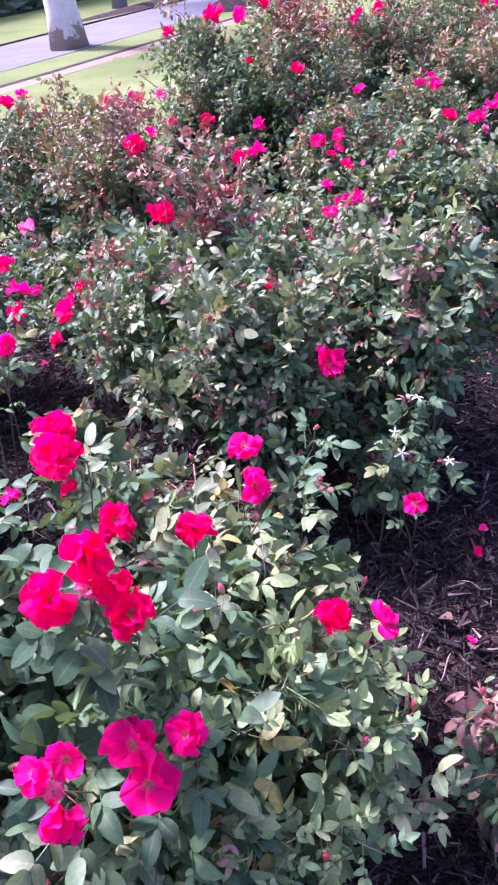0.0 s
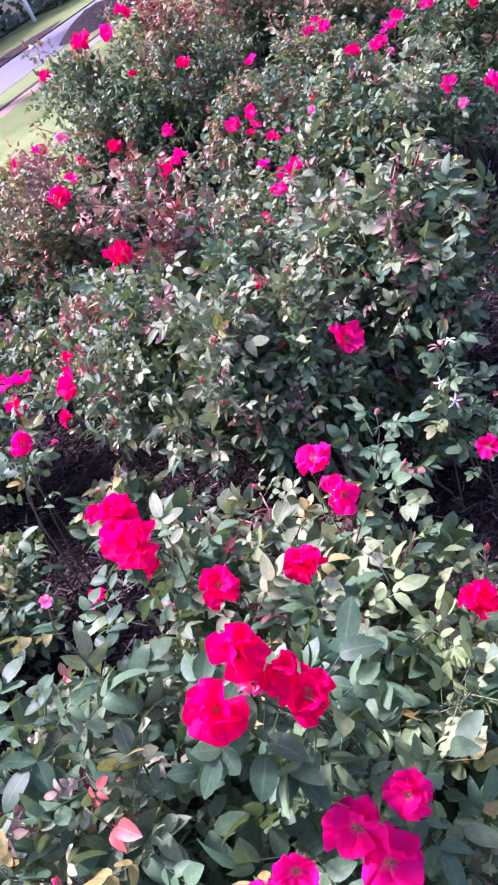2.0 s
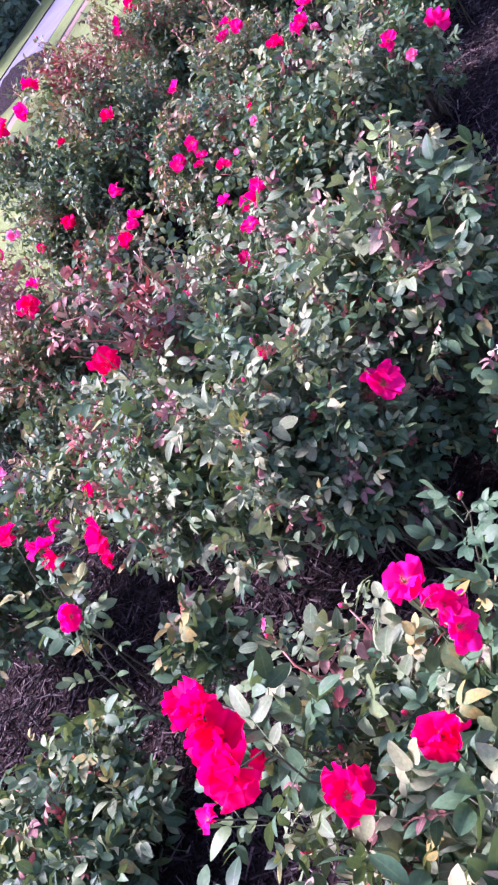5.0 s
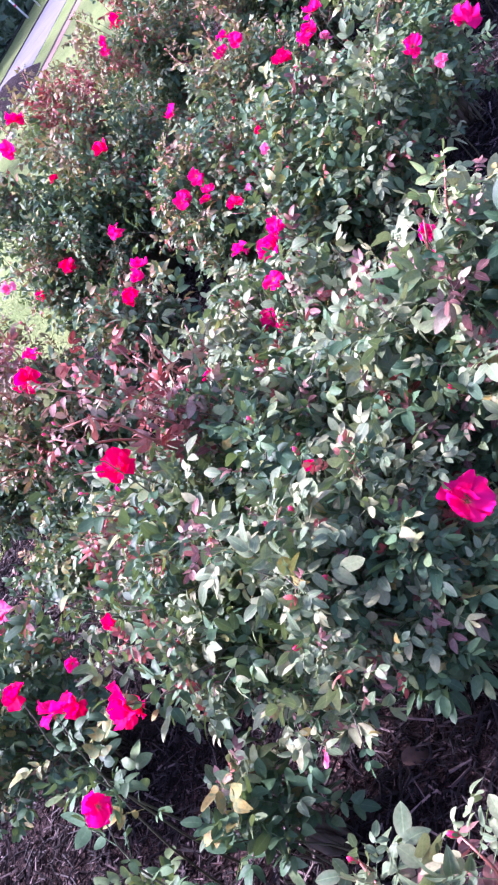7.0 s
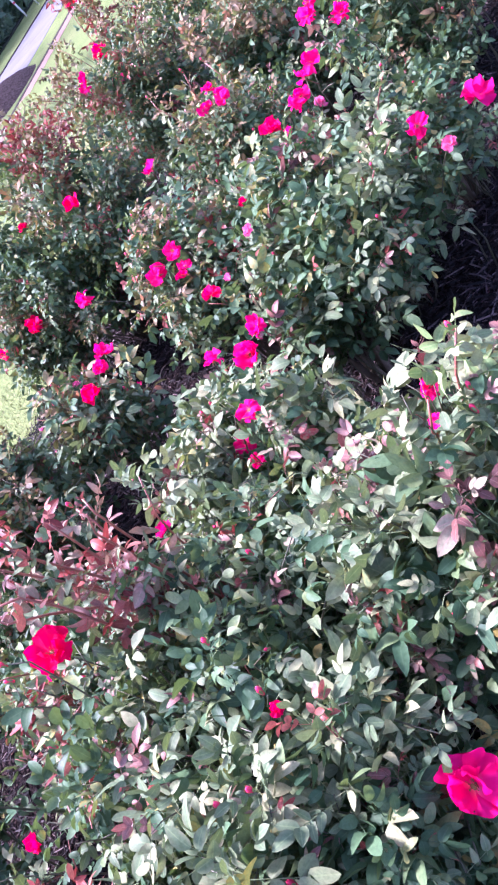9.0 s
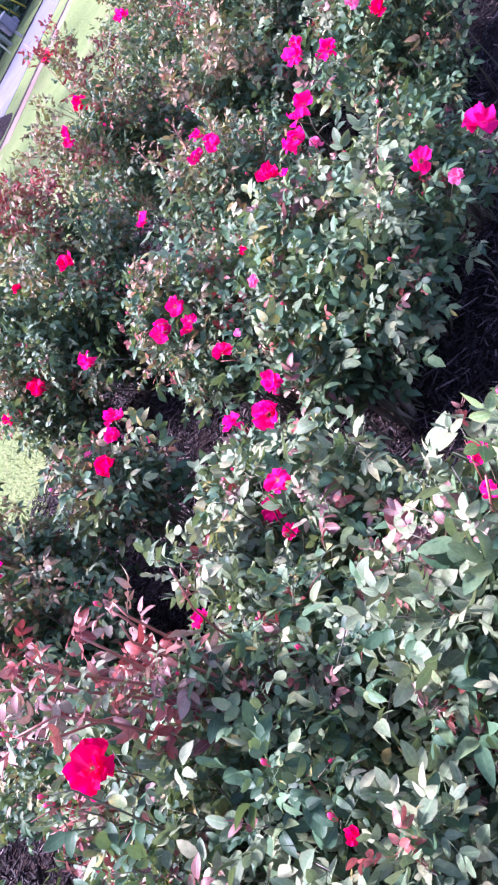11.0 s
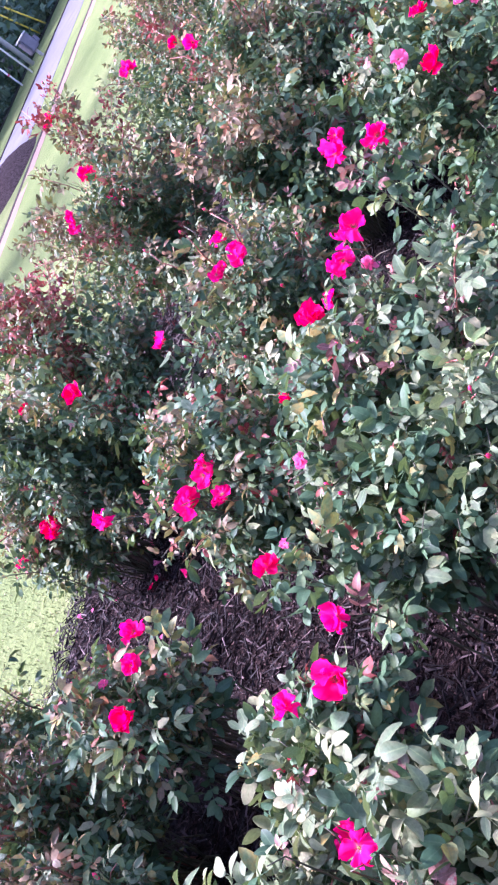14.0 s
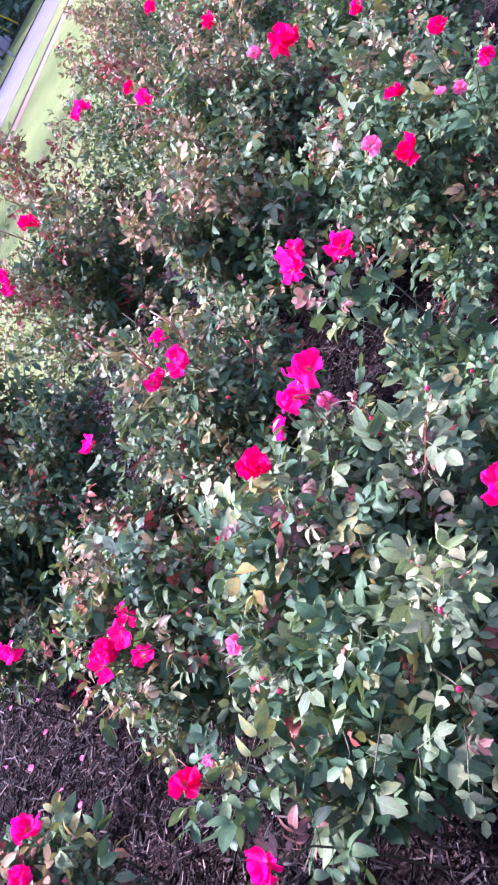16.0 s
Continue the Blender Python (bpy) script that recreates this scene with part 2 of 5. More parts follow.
BARK_PALE = plain("pale grey bark", ((0.34, 0.31, 0.29), (0.55, 0.52, 0.5)), 3.0, 0.9, relief=0.02)
bn = BARK_PALE.node_tree
geo = bn.nodes.new("ShaderNodeTexCoord")
cut = bn.nodes.new("ShaderNodeSeparateXYZ")
wob = noise_node(bn.nodes, bn.links, 4.0, 3.0)
bn.links.new(geo.outputs["Object"], cut.inputs[0])
low_edge = bn.nodes.new("ShaderNodeMath")
low_edge.operation = "MULTIPLY_ADD"
low_edge.inputs[1].default_value = 0.9
bn.links.new(wob.outputs[0], low_edge.inputs[0]), bn.links.new(cut.outputs[2], low_edge.inputs[2])
flake = ramp(bn.nodes, [(0.72, (1, 1, 1)), (0.76, (0, 0, 0))])
bn.links.new(low_edge.outputs[0], flake.inputs[0])
pale = bn.nodes["Principled BSDF"].inputs["Base Color"].links[0].from_socket
bn.links.new(mix_colour(bn.nodes, bn.links, pale, (0.2, 0.15, 0.12), flake.outputs[0]), bn.nodes["Principled BSDF"].inputs["Base Color"])
BARK_DARK = plain("brown bark", ((0.1, 0.08, 0.065), (0.2, 0.16, 0.13)), 5.0, 0.9, relief=0.02)
BARK_SLATE = plain("slate grey bark", ((0.11, 0.11, 0.13), (0.2, 0.2, 0.23)), 5.0, 0.9, relief=0.02)
TREE_LEAF = leaf_material("tree leaf", [(0.0, (0.0455, 0.0975, 0.0688)), (0.5, (0.091, 0.163, 0.106)), (1.0, (0.156, 0.234, 0.138))], 0.6, (0.039, 0.078, 0.0438), 0.1, joined=True)
DEAD = plain("dead leaf", ((0.04, 0.022, 0.015), (0.11, 0.06, 0.04)), 50.0, 0.9)
TWIG = plain("dry twig", ((0.1, 0.075, 0.06), (0.24, 0.19, 0.15)), 60.0, 0.85)
STEEL = plain("grey painted steel", ((0.3, 0.31, 0.33), (0.42, 0.43, 0.45)), 6.0, 0.5)
STEEL_DARK = plain("slate grey steel", ((0.084, 0.084, 0.108), (0.14, 0.14, 0.173)), 6.0, 0.5)
WOOD_POST = plain("weathered post", ((0.35, 0.33, 0.3), (0.5, 0.48, 0.45)), 6.0, 0.85)
YELLOW = plain("yellow plastic", ((0.65, 0.5, 0.03), (0.8, 0.62, 0.06)), 5.0, 0.5)
BLUE = plain("blue sign paint", ((0.05, 0.1, 0.4), (0.08, 0.16, 0.5)), 5.0, 0.5)
WHITE = plain("white paint", ((0.66, 0.67, 0.68), (0.8, 0.8, 0.8)), 5.0, 0.6)


# ---- mesh helpers ----
def mesh_object(name, verts, faces, mat, parent=None, label="", uv=None, smooth=True):
    me = bpy.data.meshes.new(name)
    me.from_pydata(verts if isinstance(verts, list) else verts.tolist(), [], faces if isinstance(faces, list) else faces.tolist())
    me.materials.append(mat)
    if smooth:
        me.polygons.foreach_set("use_smooth", [True] * len(me.polygons))
    if uv is not None:
        layer = me.uv_layers.new(name="UVMap")
        loops = np.zeros(len(me.loops), dtype=np.int32)
        me.loops.foreach_get("vertex_index", loops)
        layer.data.foreach_set("uv", np.asarray(uv, dtype=np.float32)[loops].ravel())
    ob = new(name, me)
    if parent:
        ob.parent = parent
        if label:
            ob["label"] = label
    return ob


def part(name, bm, mat, parent, label=""):
    me = bpy.data.meshes.new(name)
    bm.to_mesh(me)
    bm.free()
    me.materials.append(mat)
    ob = new(name, me)
    ob.parent = parent
    if label:
        ob["label"] = label
    return ob


def shared(name, me, parent, m):
    ob = new(name, me)
    ob.parent = parent
    ob.matrix_basis = m
    return ob


def empty(name, at):
    ob = new(name)
    ob.location = at
    ob.empty_display_size = 0.1
    return ob


def tube(points, radii, sides=6):
    """Vertices and faces of a closed tapered tube through the points."""
    pts = [Vector(p) for p in points]
    verts, faces = [], []
    for i, p in enumerate(pts):
        d = (pts[min(i + 1, len(pts) - 1)] - pts[max(i - 1, 0)]).normalized()
        a = d.orthogonal().normalized() if i == 0 else (a - d * a.dot(d)).normalized()
        b = d.cross(a)
        for k in range(sides):
            w = 2 * math.pi * k / sides
            verts.append(tuple(p + (a * math.cos(w) + b * math.sin(w)) * radii[i]))
    for i in range(len(pts) - 1):
        for k in range(sides):
            k2 = (k + 1) % sides
            faces.append((i * sides + k, i * sides + k2, (i + 1) * sides + k2, (i + 1) * sides + k))
    faces.append(tuple(reversed(range(sides))))
    faces.append(tuple(range((len(pts) - 1) * sides, len(pts) * sides)))
    return verts, faces


class Heap:
    """Collects many small shapes into one mesh."""
    def __init__(self):
        self.v, self.f, self.u, self.count = [], [], [], 0

    def add(self, verts, faces, uv=None):
        base = self.count
        self.v.append(np.asarray(verts))
        self.f.extend([tuple(i + base for i in f) for f in faces])
        self.u.append(np.zeros((len(verts), 2)) if uv is None else uv)
        self.count += len(verts)

    def build(self, name, mat, parent=None, label="", smooth=True):
        return mesh_object(name, np.concatenate(self.v), self.f, mat, parent, label, np.concatenate(self.u), smooth)


def box_bm(sx, sy, sz, at=(0, 0, 0), bevel=0.0):
    bm = bmesh.new()
    bmesh.ops.create_cube(bm, size=1.0, matrix=Matrix.Translation(at) @ Matrix.Diagonal((sx, sy, sz, 1)))
    if bevel:
        bmesh.ops.bevel(bm, geom=bm.edges[:], offset=bevel, segments=2, affect="EDGES")
    return bm


def smoothstep(a, b, x):
    x = min(max((x - a) / (b - a), 0.0), 1.0)
    return x * x * (3 - 2 * x)


# ---- ground: the bed lies on a gentle bank, the lawn runs down to a lane ----
ALONG, ACROSS = Vector((0.49, 0.8717, 0)), Vector((-0.8717, 0.49, 0))   # along and across the lane
ROAD_Z = -0.2


def ground_z(x, y):
    v = x * ACROSS.x + y * ACROSS.y
    bank = 0.238 - 0.06 * min(max(x, -2.0), 3.0)
    return bank + (ROAD_Z - bank) * smoothstep(3.4, 7.2, v) + 0.006 * noise.noise((x * 2.2, y * 2.2, 0))


def place(u, v, z=0.0):
    return (ALONG * u + ACROSS * v + Vector((0, 0, z)))


def ground_sheet():
    verts, faces = [], []
    radii = [0.0] + [0.12 * 1.075 ** i for i in range(118)]
    sides = 128
    cx, cy = 0.3, 3.0
    verts.append((cx, cy, ground_z(cx, cy)))
    for r in radii[1:]:
        for k in range(sides):
            a = 2 * math.pi * k / sides
            x, y = cx + r * math.cos(a), cy + r * math.sin(a)
            verts.append((x, y, ground_z(x, y)))
    for k in range(sides):
        faces.append((0, 1 + k, 1 + (k + 1) % sides))
    for i in range(1, len(radii) - 1):
        for k in range(sides):
            a, b = 1 + (i - 1) * sides + k, 1 + (i - 1) * sides + (k + 1) % sides
            faces.append((a, a + sides, b + sides, b))
    ob = mesh_object("ground", verts, faces, LAWN)
    tagged(ob, "short pale green mown lawn on a gentle bank", "lawn", kind="structure")


ground_sheet()


def strip(name, u0, u1, v0, v1, lift, mat, label, category, thick=0.05, step=0.6, wander=0.0):
    """A long slab that follows the ground between two lines along the lane."""
    n = int((u1 - u0) / step)
    cols = 4
    top, faces = [], []
    for i in range(n + 1):
        u = u0 + (u1 - u0) * i / n
        for j in range(cols + 1):
            w = wander * noise.noise((u * 0.7, j * 0.3, 5)) if j in (0, cols) else 0
            p = place(u, v0 + (v1 - v0) * j / cols + w)
            top.append((p.x, p.y, ground_z(p.x, p.y) + lift))
    m = len(top)
    verts = top + [(x, y, z - thick) for x, y, z in top]
    c = cols + 1
    for i in range(n):
        for j in range(cols):
            a = i * c + j
            faces.append((a, a + c, a + c + 1, a + 1))
        a = i * c
        faces.append((a, a + m, a + c + m, a + c))
        a = i * c + cols
        faces.append((a, a + c, a + c + m, a + m))
    ob = mesh_object(name, verts, faces, mat, smooth=False)
    return tagged(ob, label, category, kind="structure")


# lane, its verges and the concrete edging of the lawn
V_EDGE, V_GRASS, V_ROAD, V_FAR = 8.6, 9.2, 10.05, 12.5
strip("edging", -40, 90, V_EDGE, V_EDGE + 0.36, 0.003, EDGE_PINK, "weathered pinkish concrete edging strip along the lawn", "edging", 0.12)
strip("edging_gap", -40, 90, V_EDGE + 0.364, V_EDGE + 0.5, 0.008, DARK_GAP, "narrow dark strip beside the concrete edging", "edging", 0.04, wander=0.03)
strip("road", -60, 140, V_ROAD, V_FAR, 0.006, ASPHALT, "pale sun-bleached lane past the lawn", "road", 0.1, 1.5)
strip("kerb", -60, 140, V_FAR + 0.004, V_FAR + 0.08, 0.03, DARK_GAP, "dark earth border along the far side of the lane", "kerb", 0.1, wander=0.08)

# dark sheets added so that no bright lawn shows through the woods
strip("woodland_floor", 23, 120, 14.9, 16.9, 0.03, FOREST, "dark ground sheet beside the lane, shade of the woodland edge in its colour", "ground", 0.1, 2.0, wander=0.4)
strip("woodland_floor", -40, 120, 17.0, 46, 0.03, FOREST, "dark ground sheet under the woodland trees, their shade in its colour", "ground", 0.1, 2.0, wander=0.4)

# ---- planting bed ----
BED_V = 2.72


def bed_edge(u):
    return BED_V - 0.06 * (u - 3.43) + 0.025 * noise.noise((u * 3.1, 0.3, 0)) + 0.01 * noise.noise((u * 13, 1.3, 0))


def bed_sheet():
    verts, faces = [], []
    us, cols = [-1.2 + 0.09 * i for i in range(120)], 60
    for u in us:
        e = bed_edge(u)
        for j in range(cols + 1):
            p = place(u, e - 4.3 * (j / cols))
            lift = -0.02 if j == 0 else 0.012 + 0.018 * noise.noise((p.x * 9, p.y * 9, 1)) + 0.012
            verts.append((p.x, p.y, ground_z(p.x, p.y) + lift))
    c = cols + 1
    for i in range(len(us) - 1):
        for j in range(cols):
            a = i * c + j
            faces.append((a, a + 1, a + c + 1, a + c))
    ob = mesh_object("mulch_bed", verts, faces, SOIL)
    tagged(ob, "dark mulched planting bed with a cut edge against the lawn", "flower bed", kind="structure")


bed_sheet()


def mulch():
    """Shredded bark: slivers with a ridge, laid in every direction."""
    rng = np.random.default_rng(11)
    n = 138000
    u = np.where(rng.random(n) < 0.75, rng.uniform(0.7, 5.0, n), rng.uniform(-0.6, 6.8, n))
    dv = rng.uniform(0, 3.7, n)
    spots = []
    for a, d in zip(u, dv):
        p = place(a, bed_edge(a) + 0.02 - d)
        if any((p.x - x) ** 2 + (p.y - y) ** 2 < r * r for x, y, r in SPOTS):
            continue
        spots.append((p.x, p.y, ground_z(p.x, p.y)))
    spots = np.array(spots)
    n = len(spots)
    long = 0.010 + 0.055 * rng.random(n) ** 2.2
    wide = rng.uniform(0.0014, 0.0052, n) * (0.7 + 12 * long)
    thick = rng.uniform(0.0015, 0.005, n)
    taper = rng.uniform(0.15, 1.0, n)
    bow = rng.normal(size=n) * 0.12 * long
    shape = np.zeros((n, 6, 3))
    for k, (x, y, z) in enumerate(((-0.5, -0.5, 0), (-0.5, 0.5, 0), (-0.46, 0, 1), (0.5, -0.5, 0), (0.5, 0.5, 0), (0.46, 0, 1))):
        t = taper if x > 0 else 1.0
        shape[:, k] = np.stack((x * long, y * wide * t + bow * (x > 0), z * thick * t), 1)
    yaw, tip, roll = rng.uniform(0, 6.283, n), rng.normal(size=n) * 0.3, rng.normal(size=n) * 0.5
    y, z = shape[..., 1] * np.cos(roll)[:, None] - shape[..., 2] * np.sin(roll)[:, None], shape[..., 1] * np.sin(roll)[:, None] + shape[..., 2] * np.cos(roll)[:, None]
    x = shape[..., 0]
    x, z = x * np.cos(tip)[:, None] + z * np.sin(tip)[:, None], z * np.cos(tip)[:, None] - x * np.sin(tip)[:, None]
    x, y = x * np.cos(yaw)[:, None] - y * np.sin(yaw)[:, None], x * np.sin(yaw)[:, None] + y * np.cos(yaw)[:, None]
    lift = 0.026 + np.abs(rng.normal(size=n)) * 0.012
    verts = np.stack((x, y, z), -1) + spots[:, None] + np.stack((lift * 0, lift * 0, lift), -1)[:, None]
    faces = (np.arange(n)[:, None, None] * 6 + np.array(((0, 3, 5, 2), (2, 5, 4, 1)))[None]).reshape(-1, 4)
    ob = mesh_object("bark_mulch", verts.reshape(-1, 3), faces, CHIP, smooth=False)
    tagged(ob, "dark brown shredded bark mulch covering the bed", "mulch", kind="stuff")


def grass():
    rng = np.random.default_rng(5)
    heap = Heap()
    for _ in range(26000):
        u, dv = rng.uniform(1.2, 6.5), rng.random() ** 1.5 * 1.7 - 0.015
        p = place(u, bed_edge(u) + dv)
        h, a, lean = rng.uniform(0.009, 0.02), rng.uniform(0, 6.28), rng.uniform(0.1, 0.9)
        w = 0.0017
        z = ground_z(p.x, p.y) - 0.002
        side = np.array((-math.sin(a), math.cos(a), 0)) * w
        way = np.array((math.cos(a) * lean, math.sin(a) * lean, 1.0)) * h
        o = np.array((p.x, p.y, z))
        heap.add([o - side, o + side, o + way * 0.6 + side * 0.7, o + way * (1, 1, 0.92), o + way * 0.6 - side * 0.7], [(0, 1, 2, 3, 4)])
    tagged(heap.build("grass", BLADE), "short mown grass blades at the edge of the bed", "grass", kind="stuff")


grass()


# ---- rose leaves ----
ROWS_FINE = ((0.0, 0.0), (0.05, 0.42), (0.18, 0.83), (0.4, 1.0), (0.62, 0.94), (0.82, 0.64), (0.94, 0.27), (1.0, 0.0))
ROWS_NEAR = ((0.0, 0.0), (0.08, 0.56), (0.3, 0.97), (0.6, 0.94), (0.86, 0.5), (1.0, 0.0))
ROWS_MID = ((0.0, 0.0), (0.2, 0.82), (0.66, 0.9), (1.0, 0.0))
ROWS_FAR = ((0.0, 0.0), (0.5, 1.0), (1.0, 0.0))


def leaflet(length, width, fold, curl, twist, rows=ROWS_FINE):
    """A pointed oval leaflet along +x, folded on its midrib."""
    verts, uv, faces = [], [], []
    for s, w in rows:
        z = -curl * s * s * length
        cols = (0,) if w == 0 else (-1, 0, 1)
        for c in cols:
            y = c * w * width / 2
            verts.append((s * length, y, z + abs(y) * fold + y * twist * s + abs(c) * 0.022 * length * math.sin(7 * s + 2 * c + 9 * twist)))
            uv.append((s, c * 0.5))
    faces += [(0, 2, 1), (0, 3, 2)]
    for r in range(len(rows) - 3):
        a = 1 + r * 3
        faces += [(a, a + 1, a + 4, a + 3), (a + 1, a + 2, a + 5, a + 4)]
    last = len(verts) - 1
    faces += [(last - 3, last - 2, last), (last - 2, last - 1, last)]
    return np.array(verts), faces, np.array(uv)


def compound_leaf(rng, pairs, size, rows):
    """Petiole with a terminal leaflet and pairs of side leaflets."""
    heap = Heap()
    stalk = 0.028 * size + 0.024 * pairs * size
    v, f = tube([(0, 0, 0), (stalk, 0, 0)], [0.0011, 0.0007], 3)
    heap.add(v, f[:3], np.tile((0.5, 0.0), (len(v), 1)))
    spots = [(stalk, 0.0, 1.0)]
    for k in range(pairs):
        at = stalk * (0.88 - 0.48 * k / max(pairs - 1, 1) - 0.1 * (pairs == 1))
        for s in (-1, 1):
            spots.append((at, s * rng.uniform(50, 72), 0.92 - 0.16 * k))
    for x, angle, scale in spots:
        L = 0.046 * size * scale * rng.uniform(0.88, 1.12)
        lv, lf, lu = leaflet(L, L * rng.uniform(0.47, 0.67), rng.uniform(0.0, 0.5), rng.uniform(-0.1, 0.75), rng.normal() * 0.35, rows)
        m = Euler((rng.normal() * 0.3, rng.normal() * 0.2, radians(angle))).to_matrix()
        heap.add(lv @ np.array(m).T + (x, 0, 0.001), lf, lu)
    return np.concatenate(heap.v), heap.f, np.concatenate(heap.u)


def leaf_set(rows):
    rng = np.random.default_rng(3)
    return [compound_leaf(rng, pairs, size, rows) for pairs, size in [(2, 1.0)] * 8 + [(1, 1.05)] * 4 + [(3, 0.9)] * 3]


LEAF_SHAPES, LEAF_NEAR, LEAF_PLAIN = leaf_set(ROWS_FINE), leaf_set(ROWS_NEAR), leaf_set(ROWS_MID)
LEAF_MESH = {}
for kind in LEAF:
    for i, (v, f, u) in enumerate(LEAF_SHAPES):
        ob = mesh_object("leaf", v, f, LEAF[kind], uv=u)
        LEAF_MESH[kind, i] = ob.data
        bpy.data.objects.remove(ob)


# ---- blossoms ----
def petal_mesh(rng, kind, cup, ruffle, curl):
    """A broad petal along +x: cupped, creased, with a wavy and slightly torn rim that rolls back or in."""
    n_s, n_c = 7, 11
    verts, uv, faces = [], [], []
    ph, skew = rng.uniform(0, 6.28), rng.normal() * 0.12
    nick, deep = rng.uniform(-0.7, 0.7), rng.uniform(0.02, 0.1)
    for i in range(n_s):
        s = i / (n_s - 1)
        for j in range(n_c):
            c = j / (n_c - 1) * 2 - 1
            w = (0.2 + 0.8 * s ** 0.7) * (1 - 0.34 * smoothstep(0.72, 1.0, s))
            rim = 0.04 * math.sin(4.3 * c + 3 * ph) - deep * max(0.0, 1 - abs(c - nick) / 0.35) ** 2 - 0.2 * abs(c) ** 2.6
            reach = s * (1.0 + rim * s * s)
            z = cup * s * s * 0.5 + 0.2 * c * c * w * cup + ruffle * s * s * math.sin(2.7 * c + ph) + 0.5 * ruffle * s * math.sin(6.1 * c + 2 * ph) + 0.45 * ruffle * s ** 3 * math.sin(11 * c + ph)
            z += curl * smoothstep(0.6, 1.0, s) * (0.6 + 0.4 * math.cos(2 * c + ph))
            verts.append((reach - 0.3 * abs(curl) * smoothstep(0.7, 1.0, s), c * w * 0.7 + skew * s * s, z))
            uv.append((s, c * 0.5 + 0.5))
    for i in range(n_s - 1):
        for j in range(n_c - 1):
            a = i * n_c + j
            faces.append((a, a + n_c, a + n_c + 1, a + 1))
    ob = mesh_object("petal", verts, faces, PETAL[kind], uv=np.array(uv))
    me = ob.data
    bpy.data.objects.remove(ob)
    return me


PRNG = np.random.default_rng(8)
PETALS = {k: [petal_mesh(PRNG, k, *form) for form in ((0.15, 0.16, -0.15), (0.35, 0.14, 0.1), (0.5, 0.18, 0.2), (0.0, 0.22, -0.3), (0.75, 0.12, 0.25), (0.3, 0.2, -0.25), (-0.2, 0.2, 0.1), (0.6, 0.16, -0.2))] for k in PETAL}


def stamen_mesh():
    heap = Heap()
    rng = np.random.default_rng(2)
    v, f = tube([(0, 0, -0.06), (0, 0, 0.02), (0, 0, 0.05)], [0.05, 0.13, 0.06], 8)
    heap.add(v, f)
    for _ in range(16):
        a, t = rng.uniform(0, 6.28), rng.uniform(0.1, 1.0)
        d = Vector((math.cos(a) * t, math.sin(a) * t, 1.0)).normalized()
        p = Vector((math.cos(a) * 0.1 * t, math.sin(a) * 0.1 * t, 0.02))
        q = p + d * rng.uniform(0.1, 0.19)
        v, f = tube([p, q, q + d * 0.035], [0.008, 0.008, 0.024], 3)
        heap.add(v, f)
    ob = heap.build("blossom", STAMEN)
    me = ob.data
    bpy.data.objects.remove(ob)
    return me


def calyx_mesh(mat, reach, droop):
    heap = Heap()
    v, f = tube([(0, 0, -0.32), (0, 0, -0.2), (0, 0, -0.06)], [0.04, 0.12, 0.11], 8)
    heap.add(v, f)
    for k in range(5):
        a = 2 * math.pi * k / 5
        lv, lf, lu = leaflet(reach, reach * 0.3, 0.3, droop, 0.1)
        heap.add(lv @ np.array(Euler((0, 0, a)).to_matrix()).T + (math.cos(a) * 0.08, math.sin(a) * 0.08, -0.07), lf, lu)
    ob = heap.build("calyx", mat)
    me = ob.data
    bpy.data.objects.remove(ob)
    return me


STAMENS, CALYX, SPENT_STAR = stamen_mesh(), calyx_mesh(SEPAL, 0.45, 0.5), calyx_mesh(SPENT, 0.75, 0.15)


def bud_mesh():
    heap = Heap()
    v, f = tube([(0, 0, -0.3), (0, 0, 0.0), (0, 0, 0.4), (0, 0, 0.75), (0, 0, 0.95)], [0.12, 0.26, 0.3, 0.2, 0.04], 9)
    heap.add(v, f)
    ob = heap.build("bud", BUD_RED)
    me = ob.data
    bpy.data.objects.remove(ob)
    heap = Heap()
    for k in range(5):
        lv, lf, lu = leaflet(0.85, 0.3, 0.3, -0.1, 0.05)
        m = Euler((0, radians(-72), 2 * math.pi * k / 5)).to_matrix()
        heap.add(lv @ np.array(m).T + (0.22 * math.cos(2 * math.pi * k / 5), 0.22 * math.sin(2 * math.pi * k / 5), -0.12), lf, lu)
    ob = heap.build("sepal_ring", SEPAL)
    se = ob.data
    bpy.data.objects.remove(ob)
    return me, se


BUD, BUD_SEPALS = bud_mesh()


def facing(at, way, size, spin=0.0):
    """A pose at a point whose z axis looks along way."""
    q = Vector(way).normalized().to_track_quat("Z", "Y")
    return Matrix.Translation(at) @ q.to_matrix().to_4x4() @ Matrix.Rotation(spin, 4, "Z") @ Matrix.Diagonal((size, size, size, 1))


